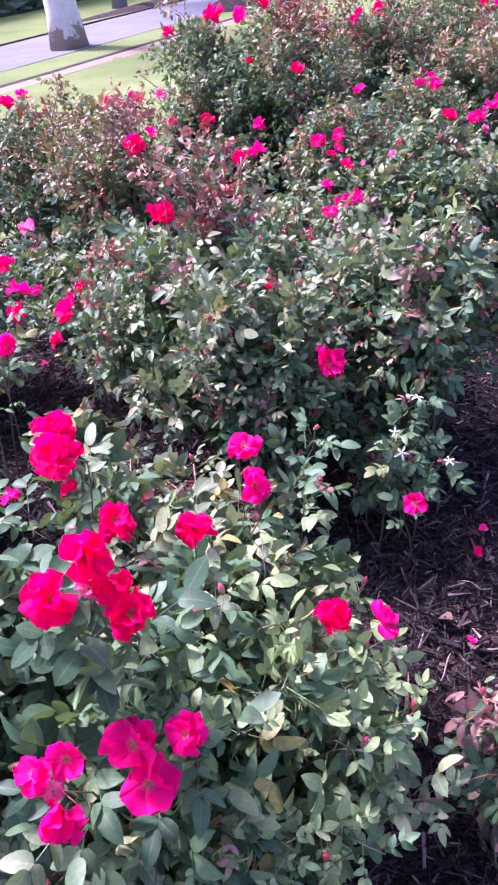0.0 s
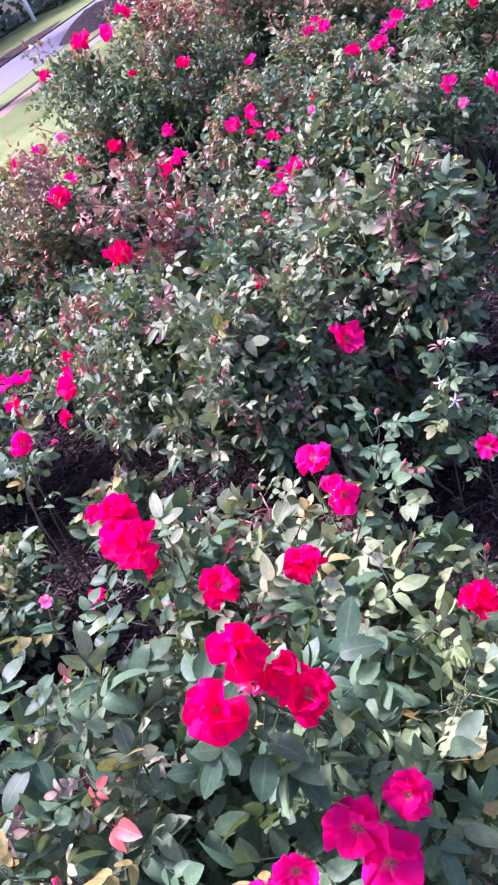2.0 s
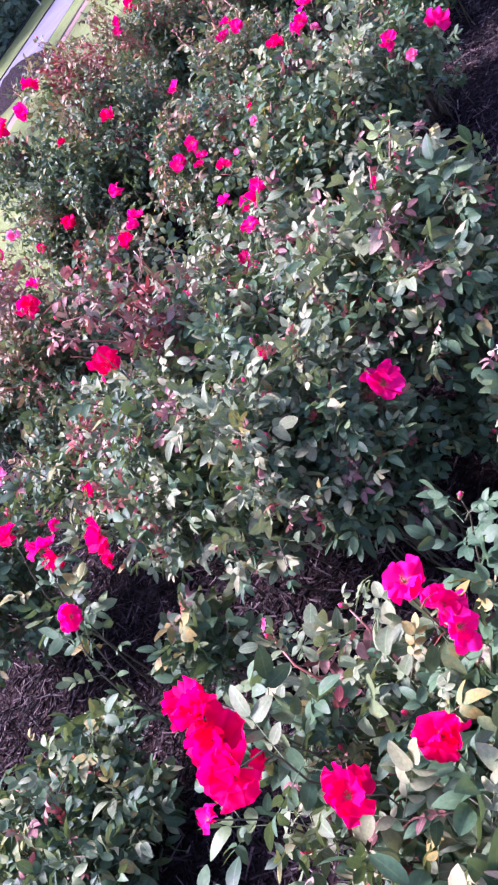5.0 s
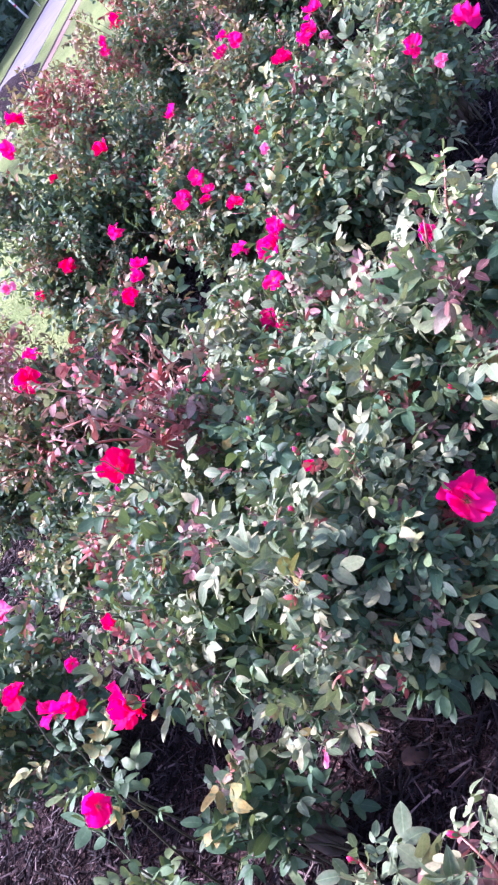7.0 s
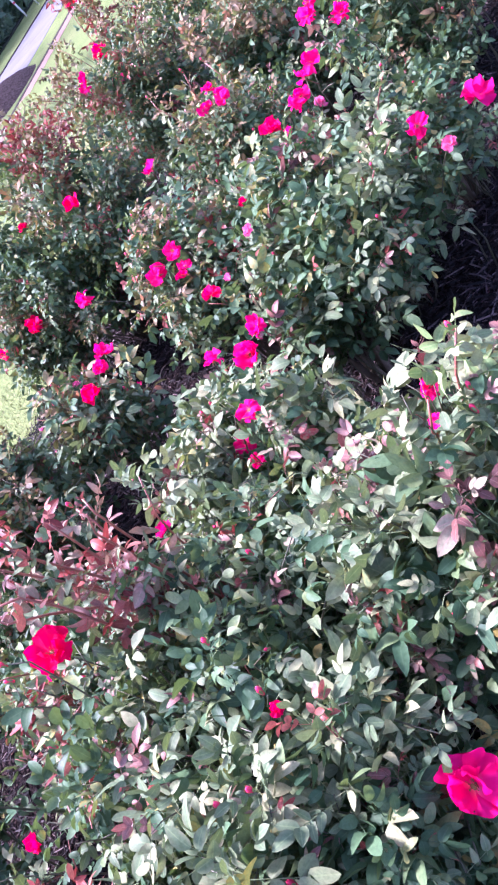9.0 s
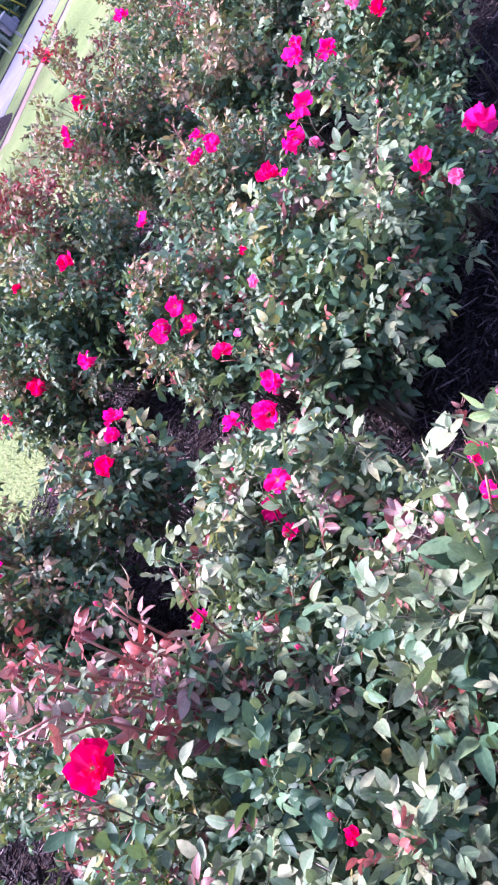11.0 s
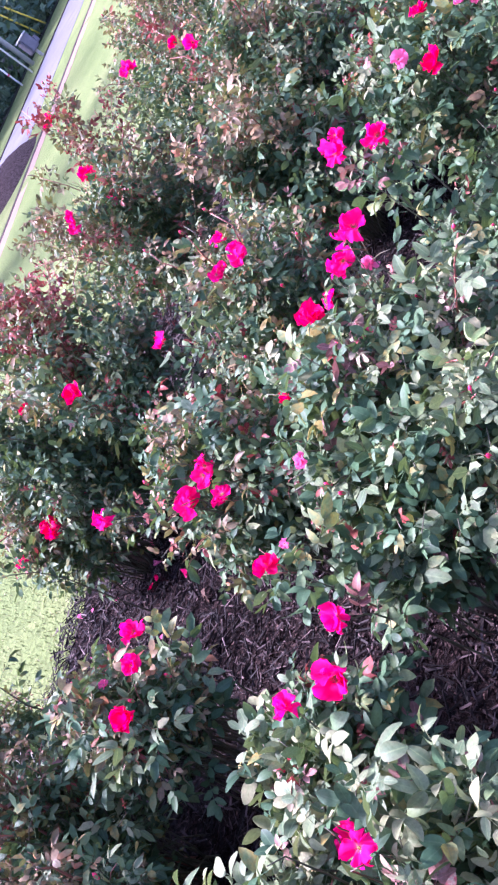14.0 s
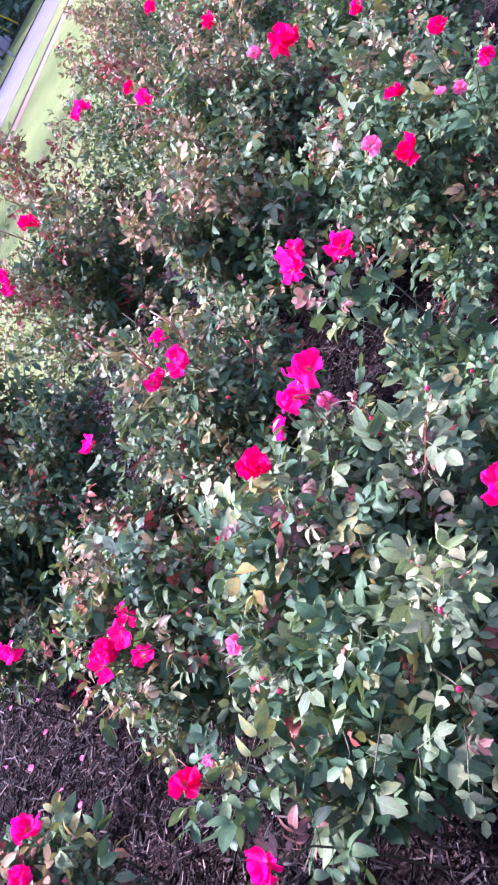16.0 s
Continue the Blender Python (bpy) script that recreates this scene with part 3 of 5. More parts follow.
def blossom(parent, at, way, width, kind, rng, full=8):
    """One open rose: stamens, a calyx and petals in two or three whorls."""
    r = width * 0.53
    head = shared("blossom", STAMENS, parent, facing(at, way, r, rng.uniform(0, 6.28)))
    head["label"] = {"red": "open cherry-red rose blossom", "pink": "open hot pink rose blossom", "faded": "fading pale pink rose blossom"}[kind]
    shared("calyx", CALYX, head, Matrix.Identity(4))
    outer = int(rng.integers(5, 7))
    tilt_way, tilt_by = rng.uniform(0, 6.28), rng.uniform(4, 20)
    for k in range(full):
        ring = 0 if k < outer else (1 if k < outer + 4 else 2)
        a = 2 * math.pi * k / (outer if ring == 0 else 4) + ring * 0.6 + rng.normal() * 0.22
        lift = (12, 36, 60)[ring] + rng.normal() * 13 + tilt_by * math.cos(a - tilt_way)
        size = (1.0, 0.84, 0.62)[ring] * rng.uniform(0.85, 1.08)
        me = PETALS[kind][int(rng.integers(0, 8)) if ring == 0 else (2, 4, 7, 1)[int(rng.integers(0, 4))]]
        m = Matrix.Rotation(a, 4, "Z") @ Matrix.Translation((0.04, 0, 0.02 * ring)) @ Matrix.Rotation(radians(-lift), 4, "Y") @ Matrix.Rotation(rng.normal() * 0.25, 4, "X") @ Matrix.Diagonal((size, size * rng.uniform(0.9, 1.2), size, 1))
        shared("petal", me, head, m)
    return head


# ---- rose bushes ----
def bend(a, b, c, t):
    return a * (1 - t) ** 2 + b * 2 * t * (1 - t) + c * t * t


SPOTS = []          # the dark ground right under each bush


def crowds(q, head):
    """Blossoms stand clear: no leaf right at one, over it or on its sunny front."""
    p, width = head
    d = q - p
    if d.z < -0.03 or d.z > 0.25 or d.length > 0.3:
        return False
    ahead = d + Vector((0, 0.8, 0)) * max(d.z, 0)
    return math.hypot(ahead.x, ahead.y) < 0.55 * width + 0.02 or (abs(d.x) < 0.6 * width and -0.11 < d.y < 0.02 and d.z > -0.02)


PLANS, HEADS = [], []


def rose_bush(*place_and_size, blooms=(), **habit):
    """Plans a bush; all are grown together, so that no leaf lies on a neighbour's blossom."""
    PLANS.append((place_and_size, blooms, habit))
    HEADS.extend((Vector(b[:3]), b[3]) for b in blooms if b[4] not in ("bud", "spent"))


def grow_bush(label, at, radius, top, shoots, seed, blooms=(), tints=(0.0, 0.0), singles=200, zones=(), group="rose bushes in the bed", leaf_size=0.8, low=-0.25, extra=4, gap=0.034, slim=0.88, young_tint="bronze", whips=(), wild=0, wild_tint="red", boxy=2.0, bare=0.34, twiggy=0.5, pull=0.4, core=0):
    """A rose shrub: woody canes from the base, arching leafy shoots and blossoms at their ends.
    radius: across x and y; top: height of the crown above datum; zones: (x, y, z, reach, tint) patches of young growth."""
    rng = np.random.default_rng(seed)
    x0, y0 = at
    z0 = ground_z(x0, y0) + 0.015
    bush = tagged(empty("rose_bush", (x0, y0, z0)), label, "rose bush", group)
    rx, ry = radius
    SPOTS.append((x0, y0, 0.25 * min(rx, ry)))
    h = top - z0
    mid = Vector((0, 0, h * 0.55))
    tips = []
    golden = math.pi * (3 - 5 ** 0.5)
    for k in range(shoots):
        s = low + (1 - low) * (k + 0.5) / shoots
        a = golden * k + rng.normal() * 0.2
        c = max(1 - abs(s) ** boxy, 0.0) ** (1 / boxy)
        out = 0.76 + 0.40 * rng.random() ** 1.3
        p = mid + Vector((rx * c * math.cos(a) * out, ry * c * math.sin(a) * out, h * 0.45 * s * (0.86 + 0.3 * rng.random())))
        tips.append((p, None))
    tufts = [tips[int(i)][0].copy() for i in rng.choice(shoots, max(1, shoots // 9), replace=False)]
    tips = [(p.lerp(min(tufts, key=lambda q: (q - p).length), pull * rng.random()), None) for p, _ in tips]
    for b in blooms:
        tips.append((Vector((b[0] - x0, b[1] - y0, b[2] - z0)), b))
    for x, y, z, name in whips:
        tips.append((Vector((x - x0, y - y0, z - z0)), name))
    for k in range(wild):          # long young shoots that stand clear of the crown
        a, out = rng.uniform(0, 6.28), rng.uniform(0.35, 1.1)
        tips.append((Vector((rx * out * math.cos(a), ry * out * math.sin(a), h * (1.02 - 0.3 * max(out - 0.5, 0) + rng.uniform(0.0, 0.16)))), wild_tint))
    canes, young_canes, leaves = Heap(), Heap(), []
    base = Vector((x0, y0, z0))
    heads = [(p - base, w) for p, w in HEADS if math.hypot(p.x - x0, p.y - y0) < max(rx, ry) + 0.35]
    for p, b in tips:
        whip = b if isinstance(b, str) else None
        foot = Vector((rng.normal() * 0.04, rng.normal() * 0.04, -0.02))
        if b and not whip:
            foot += Vector((p.x * 0.6, p.y * 0.6, 0))
        knee = Vector((foot.x * 0.4 + p.x * 0.45, foot.y * 0.4 + p.y * 0.45, p.z * rng.uniform(0.75, 1.0)))
        if p.z < h * 0.3:
            knee.z = p.z + 0.12
        curve = [bend(foot, knee, p, t / 7) for t in range(8)]
        wob = Vector((rng.normal(), rng.normal(), rng.normal())) * 0.012
        curve = [q + wob * math.sin(i * 1.3) * (0 < i < 7) for i, q in enumerate(curve)]
        v, f = tube(curve, [(0.0034 if whip else 0.0026) - 0.00024 * i for i in range(8)], 4)
        (young_canes if whip else canes).add(v, f)
        far = p.length
        count = max(5, int(far * (1.4 if whip else 0.75) / gap)) + (3 if b else extra)
        world_tip = p + Vector((x0, y0, z0))
        tint = "green"
        roll = rng.random()
        if roll < tints[0]:
            tint = "light"
        elif roll < tints[0] + tints[1]:
            tint = "red"
        elif roll < sum(tints):
            tint = young_tint
        for zx, zy, zz, reach, name in zones:
            if (world_tip - Vector((zx, zy, zz))).length < reach:
                tint = name
        for k in range(count):
            t = 1.0 - (1 - bare) * (k + rng.random() * 0.6) / count
            if t < 0.52 and rng.random() < 0.4:
                continue
            if b and not whip and t > 0.97:
                continue
            q = bend(foot, knee, p, t)
            axis = (bend(foot, knee, p, min(t + 0.02, 1.0)) - bend(foot, knee, p, t - 0.02)).normalized()
            a = k * 2.399 + rng.normal() * 0.3
            side = axis.orthogonal().normalized()
            side = Matrix.Rotation(a, 3, axis) @ side
            way = (side * 0.9 + axis * rng.uniform(0.1, 0.7) + Vector((q.x, q.y, 0)) * 0.5 + Vector((0, 0, rng.uniform(-0.25, 0.4)))).normalized()
            up = (Vector((0, 0, 1)) + Vector((q.x, q.y, 0)) * 0.8 + Vector((rng.normal(), rng.normal(), rng.normal())) * 0.7)
            up = (up - way * up.dot(way)).normalized()
            m = Matrix((way, up.cross(way), up)).transposed().to_4x4()
            young = t > 0.9
            size = leaf_size * rng.uniform(0.62, 1.16) * (0.72 if young else 1.0) * (0.55 + 0.45 * min(1, (1.12 - t) * 6))
            kind = tint if (t > 0.68 and tint != "green" and rng.random() < 0.78) else ("light" if young and rng.random() < 0.25 else "green")
            if whip:
                kind = whip if rng.random() < 0.85 else "light"
                size *= 0.85 if y0 > 1.5 else 1.0
            elif young and tint in ("green", "light") and rng.random() < 0.2:
                kind = "blush" if rng.random() < 0.7 else "red"
            if kind in ("red", "bronze", "blush") and not whip:
                size *= 0.8
            reach = q + way * 0.05 * size
            if any(crowds(reach, c) or crowds(q, c) for c in heads):
                continue
            leaves.append((q, m, size, kind, int(rng.integers(0, len(LEAF_SHAPES))), t > 0.6))
    for _ in range(core):          # old leaves deep inside, in the shade
        d = Vector((rng.normal(), rng.normal(), rng.normal())).normalized() * rng.uniform(0.25, 0.78)
        q = mid + Vector((d.x * rx, d.y * ry, d.z * h * 0.45))
        if any(crowds(q, c) for c in heads):
            continue
        m = Euler((rng.normal() * 0.6, rng.normal() * 0.6, rng.uniform(0, 6.3))).to_matrix().to_4x4()
        leaves.append((q, m, leaf_size * rng.uniform(0.95, 1.35), "green", int(rng.integers(0, len(LEAF_SHAPES))), False))
    for p, b in tips:          # short bare side twigs and old flower stalks near the shoot ends
        for _ in range(int(rng.poisson(twiggy))):
            at_twig = p * rng.uniform(0.8, 0.98)
            d = Vector((p.x * 0.8 + rng.normal() * 0.5, p.y * 0.8 + rng.normal() * 0.5, rng.uniform(0.1, 1.0))).normalized() * rng.uniform(0.025, 0.065)
            v, f = tube([at_twig, at_twig + d * 0.5 + Vector((0, 0, 0.004)), at_twig + d], [0.0014, 0.0011, 0.0007], 4)
            (young_canes if rng.random() < 0.4 else canes).add(v, f)
    tagged(canes.build("twig_tangle", CANE, bush), kind="stuff")
    if young_canes.count:
        tagged(young_canes.build("young_growth", CANE_RED, bush), kind="stuff")
    for k in range(6):
        a = k * 1.05 + rng.normal() * 0.2
        v, f = tube([(0, 0, -0.05), (0.03 * math.cos(a), 0.03 * math.sin(a), 0.06), (rx * 0.25 * math.cos(a), ry * 0.25 * math.sin(a), h * 0.35)], [0.011, 0.009, 0.006], 6)
        mesh_object("cane", v, f, CANE_OLD, bush)
    order = sorted(range(len(leaves)), key=lambda i: -(leaves[i][0].z / h + 0.6 * leaves[i][0].length))
    alone = set(order[:singles])
    heaps = {k: Heap() for k in LEAF}
    for i, (q, m, size, kind, shape, outer) in enumerate(leaves):
        if i in alone:
            shared("leaf", LEAF_MESH[kind, shape], bush, Matrix.Translation(q) @ m @ Matrix.Diagonal((size, size * slim, size, 1)))
        else:
            v, f, u = (LEAF_NEAR if y0 < 2.7 and outer else LEAF_PLAIN)[shape]
            heaps[kind].add(v * (size, size * slim, size) @ np.array(m.to_3x3()).T + np.array(q), f, u)
    for kind, heap in heaps.items():
        if heap.count:
            tagged(heap.build("foliage", LEAF_JOINED[kind], bush), kind="stuff")
    for p, b in tips:
        if not b or isinstance(b, str):
            if rng.random() < (0.4 if b else 0.08):
                bud = shared("bud", BUD, bush, facing(p + Vector((0, 0, 0.01)), (p.x * 0.6 + rng.normal() * 0.2, p.y * 0.6 + rng.normal() * 0.2, 0.8), 0.013, 0))
                shared("sepal_ring", BUD_SEPALS, bud, Matrix.Identity(4))
            continue
        width, kind = b[3], b[4]
        way = Vector((p.x * 0.9 + rng.normal() * 0.35, p.y * 0.9 - 0.35 + rng.normal() * 0.35, 0.75))
        if kind == "bud":
            bud = shared("bud", BUD, bush, facing(p, way, width / 2, 0))
            shared("sepal_ring", BUD_SEPALS, bud, Matrix.Identity(4))
        elif kind == "spent":
            star = shared("spent_bloom", SPENT_STAR, bush, facing(p, way, width / 2, rng.uniform(0, 6)))
            star["label"] = "spent bloom, pale dry star of sepals"
        else:
            blossom(bush, p, way, width, kind, rng, int(rng.integers(8, 12) if kind == "red" else rng.integers(6, 10)))
    return bush


rose_bush('leafy rose bush with cherry-red blossoms and glossy dark foliage', (0.0, 0.8), (0.31, 0.36), 0.75, 130, 21, blooms=[
    (0.023, 0.949, 0.780, 0.057, 'red'),
    (-0.084, 0.941, 0.808, 0.049, 'red'),
    (-0.051, 0.635, 0.968, 0.055, 'red'),
    (-0.018, 0.660, 0.994, 0.055, 'red'),
    (0.025, 0.635, 0.949, 0.050, 'red'),
    (0.010, 0.648, 0.971, 0.040, 'red'),
    (-0.016, 0.644, 0.970, 0.026, 'faded'),
    (0.207, 0.870, 0.681, 0.054, 'red'),
    (0.274, 0.878, 0.662, 0.055, 'pink'),
    (0.010, 0.583, 0.816, 0.060, 'pink'),
    (0.064, 0.592, 0.819, 0.044, 'pink'),
    (0.024, 0.562, 0.783, 0.058, 'pink'),
    (-0.080, 0.548, 0.821, 0.039, 'pink'),
    (-0.048, 0.558, 0.830, 0.040, 'pink'),
    (-0.056, 0.525, 0.783, 0.050, 'pink'),
] + [
    (-0.062, 0.540, 0.806, 0.023, 'faded'),
    (0.218, 0.825, 0.594, 0.023, 'bud'),
], leaf_size=0.82, gap=0.037, pull=0.5, tints=(0.38, 0.02), singles=255, zones=[(0.22, 0.8, 0.56, 0.26, 'fresh')], whips=[(0.25, 0.86, 0.62, 'fresh'), (0.31, 0.8, 0.57, 'fresh'), (0.2, 0.77, 0.62, 'fresh'), (0.28, 0.73, 0.55, 'fresh'), (0.17, 0.84, 0.65, 'fresh'), (0.34, 0.72, 0.5, 'light')])
rose_bush('rose bush with pale young leaves and a red blossom', (-0.27, 0.74), (0.17, 0.22), 0.88, 62, 22, blooms=[
    (-0.393, 0.801, 0.935, 0.050, 'red'),
    (-0.234, 0.864, 0.960, 0.016, 'faded'),
    (-0.395, 0.784, 0.959, 0.047, 'red'),
], tints=(0.34, 0.03), singles=153, leaf_size=0.84, gap=0.042, pull=0.5)
rose_bush('low young rose shoot with reddish leaves on the mulch', (0.45, 0.82), (0.1, 0.11), 0.46, 14, 23, blooms=[
], tints=(0.25, 0.03, 0.08), young_tint='blush', singles=68, whips=[(0.42, 0.88, 0.5, 'blush'), (0.45, 0.86, 0.47, 'red')], leaf_size=0.7)
rose_bush('broad flat-topped rose bush with sage and bronze leaves', (-0.03, 1.86), (0.31, 0.39), 0.84, 150, 24, blooms=[
    (-0.182, 2.055, 0.867, 0.076, 'red'),
    (-0.320, 1.635, 0.820, 0.063, 'red'),
    (0.096, 1.744, 0.794, 0.019, 'red'),
    (0.025, 2.183, 0.796, 0.030, 'pink'),
    (0.046, 2.179, 0.554, 0.051, 'pink'),
    (-0.421, 1.782, 0.675, 0.040, 'red'),
    (-0.251, 2.046, 0.888, 0.028, 'bud'),
    (0.108, 1.843, 0.776, 0.018, 'bud'),
    (0.122, 2.068, 0.811, 0.018, 'bud'),
    (0.015, 2.038, 0.875, 0.020, 'bud'),
    (-0.329, 1.753, 0.811, 0.022, 'bud'),
    (-0.171, 1.968, 0.964, 0.026, 'bud'),
    (-0.370, 1.898, 0.762, 0.032, 'red'),
    (-0.478, 1.895, 0.761, 0.028, 'pink'),
], leaf_size=0.72, twiggy=1.2, low=0.14, boxy=3.0, bare=0.56, tints=(0.42, 0.03, 0.06), young_tint='blush', singles=255, slim=0.76, zones=[(0.05, 1.62, 0.78, 0.2, 'light'), (-0.1, 1.55, 0.8, 0.12, 'light'), (0.1, 2.3, 0.74, 0.2, 'light')])
rose_bush('rose bush with pale green young leaves', (0.42, 1.9), (0.25, 0.25), 0.82, 100, 25, blooms=[
    (0.459, 1.989, 0.724, 0.028, 'pink'),
    (0.485, 2.047, 0.732, 0.034, 'pink'),
], low=0.0, boxy=2.6, bare=0.5, tints=(0.4, 0.03, 0.08), young_tint='blush', singles=255, zones=[(0.52, 1.95, 0.82, 0.16, 'light')], whips=[(0.55, 1.93, 0.86, 'fresh'), (0.47, 1.9, 0.84, 'fresh'), (0.5, 1.86, 0.8, 'light')])
rose_bush('thin rose bush with a cluster of pink blossoms over bare mulch', (-0.68, 1.52), (0.2, 0.24), 0.66, 16, 26, blooms=[
    (-0.458, 1.583, 0.768, 0.050, 'pink'),
    (-0.464, 1.743, 0.824, 0.062, 'pink'),
    (-0.527, 1.860, 0.717, 0.055, 'red'),
    (-0.493, 1.781, 0.873, 0.043, 'red'),
], tints=(0.12, 0.05), singles=170)
rose_bush('rose bush with bronze young shoots beside the lawn', (-0.48, 2.88), (0.27, 0.32), 0.88, 90, 27, blooms=[
    (-0.314, 2.776, 0.906, 0.048, 'pink'),
    (-0.375, 2.756, 0.881, 0.073, 'red'),
], core=160, tints=(0.25, 0.05, 0.22), singles=212, leaf_size=0.74, slim=0.66, gap=0.033, pull=0.85, twiggy=1.4, wild=12, wild_tint='bronze', whips=[(-0.42, 2.92, 0.98, 'blush'), (-0.52, 2.96, 1.0, 'bronze'), (-0.36, 3.02, 0.97, 'bronze'), (-0.46, 3.07, 0.97, 'blush'), (-0.56, 2.85, 0.98, 'bronze'), (-0.38, 2.84, 0.95, 'blush'), (-0.31, 2.95, 0.92, 'bronze')])
rose_bush('small rose bush with hot pink blossoms', (0.15, 2.59), (0.135, 0.16), 0.7, 50, 28, blooms=[
    (0.290, 2.588, 0.689, 0.070, 'pink'),
    (0.235, 2.554, 0.758, 0.044, 'pink'),
], low=0.02, bare=0.5, tints=(0.45, 0.04, 0.1), young_tint='blush', singles=170, zones=[(0.2, 2.36, 0.7, 0.2, 'light')])
rose_bush('large dark green rose bush with scattered pink blossoms', (0.62, 3.0), (0.29, 0.36), 0.78, 140, 29, blooms=[
    (0.882, 2.825, 0.653, 0.056, 'pink'),
    (0.672, 3.069, 0.809, 0.053, 'red'),
    (0.840, 3.067, 0.845, 0.049, 'pink'),
    (0.821, 3.122, 0.816, 0.049, 'pink'),
    (0.718, 3.254, 0.700, 0.046, 'pink'),
    (0.512, 3.169, 0.700, 0.030, 'red'),
    (0.776, 3.177, 0.763, 0.050, 'pink'),
    (0.467, 2.925, 0.739, 0.030, 'faded'),
    (0.812, 3.141, 0.736, 0.034, 'faded'),
    (0.788, 3.148, 0.783, 0.049, 'pink'),
    (0.904, 2.774, 0.591, 0.038, 'faded'),
    (0.621, 3.215, 0.654, 0.045, 'spent'),
], slim=0.96, low=-0.35, leaf_size=0.78, tints=(0.36, 0.02, 0.05), young_tint='blush', singles=255, gap=0.036, whips=[(0.68, 2.95, 0.79, 'blush'), (0.92, 2.92, 0.76, 'light'), (0.76, 2.71, 0.76, 'light'), (0.79, 2.69, 0.74, 'fresh'), (0.73, 2.69, 0.72, 'light')])
rose_bush('tall dense dark rose bush with few red blossoms beside the lawn', (-0.05, 4.12), (0.46, 0.43), 1.12, 180, 30, blooms=[
    (-0.268, 3.826, 0.710, 0.061, 'red'),
    (-0.076, 4.077, 0.897, 0.039, 'red'),
    (0.144, 3.724, 0.898, 0.064, 'red'),
    (-0.252, 3.762, 0.726, 0.060, 'red'),
    (-0.419, 3.618, 0.873, 0.053, 'faded'),
    (-0.216, 4.084, 1.099, 0.100, 'red'),
    (-0.097, 4.086, 1.078, 0.075, 'pink'),
    (-0.002, 4.128, 1.122, 0.070, 'red'),
], core=420, boxy=2.8, low=-0.45, tints=(0.16, 0.03, 0.14), singles=212, leaf_size=0.78, slim=0.6, gap=0.031, pull=0.85, twiggy=1.6, wild=6, wild_tint='bronze', zones=[(0.18, 4.15, 1.04, 0.2, 'red')], whips=[(0.2, 4.12, 1.1, 'red'), (0.12, 4.06, 1.08, 'red'), (0.26, 4.18, 1.08, 'red'), (0.16, 4.2, 1.12, 'red'), (0.24, 4.04, 1.04, 'bronze'), (0.3, 4.1, 1.03, 'red'), (0.2, 4.32, 1.02, 'red'), (0.11, 4.29, 1.0, 'red'), (0.22, 4.28, 0.95, 'bronze'), (0.29, 4.32, 1.02, 'red'), (0.34, 4.43, 0.92, 'bronze'), (-0.5, 3.66, 0.95, 'bronze')])
rose_bush('tall rose bush with reddish shoot tips beside the lawn', (0.56, 4.85), (0.4, 0.42), 1.0, 120, 31, blooms=[
    (0.578, 5.199, 0.903, 0.065, 'red'),
    (0.956, 5.064, 1.004, 0.064, 'pink'),
    (0.640, 5.264, 1.119, 0.068, 'red'),
    (0.548, 4.991, 0.929, 0.065, 'red'),
    (0.538, 4.894, 0.832, 0.061, 'pink'),
    (0.981, 5.244, 0.978, 0.067, 'pink'),
    (0.570, 4.867, 0.970, 0.061, 'red'),
    (0.446, 4.498, 0.996, 0.054, 'pink'),
    (0.421, 4.479, 0.975, 0.047, 'pink'),
], core=380, tints=(0.3, 0.05, 0.28), singles=170, leaf_size=0.76, slim=0.56, gap=0.031, pull=0.85, twiggy=2.2, wild=12, wild_tint='bronze', whips=[(0.61, 5.17, 1.24, 'red'), (0.66, 5.17, 1.21, 'red'), (0.74, 5.18, 1.21, 'red'), (0.75, 5.14, 1.13, 'bronze'), (0.63, 5.08, 1.08, 'red'), (0.35, 4.54, 1.1, 'bronze'), (0.36, 4.49, 1.03, 'bronze'), (0.41, 4.46, 0.94, 'red'), (0.86, 5.1, 1.0, 'red'), (0.8, 5.16, 0.98, 'bronze')])
rose_bush('rose bush with bronze tips and a large red blossom', (1.2, 4.62), (0.34, 0.38), 0.92, 105, 32, blooms=[
    (1.090, 4.383, 0.987, 0.053, 'pink'),
    (1.422, 4.279, 0.810, 0.086, 'red'),
    (1.349, 4.288, 0.848, 0.042, 'faded'),
    (1.125, 4.927, 0.941, 0.046, 'red'),
    (1.436, 4.860, 0.869, 0.056, 'red'),
], core=260, tints=(0.34, 0.04, 0.25), singles=170, leaf_size=0.76, slim=0.6, gap=0.031, pull=0.85, twiggy=1.8, wild=8, wild_tint='bronze', whips=[(1.14, 5.16, 1.03, 'red'), (1.12, 4.84, 0.8, 'bronze'), (1.06, 4.81, 0.76, 'bronze')])
rose_bush('rose bush with pink and fading blossoms beside dark mulch', (1.37, 3.88), (0.3, 0.3), 0.74, 80, 33, blooms=[
    (1.255, 3.666, 0.706, 0.041, 'faded'),
    (1.301, 3.637, 0.637, 0.065, 'red'),
    (1.374, 3.711, 0.713, 0.049, 'red'),
    (1.389, 3.538, 0.715, 0.026, 'faded'),
    (1.419, 3.532, 0.695, 0.028, 'faded'),
    (1.455, 3.443, 0.742, 0.034, 'pink'),
    (1.444, 3.493, 0.827, 0.032, 'red'),
    (1.697, 4.144, 0.544, 0.047, 'red'),
], tints=(0.35, 0.03, 0.08), singles=170)
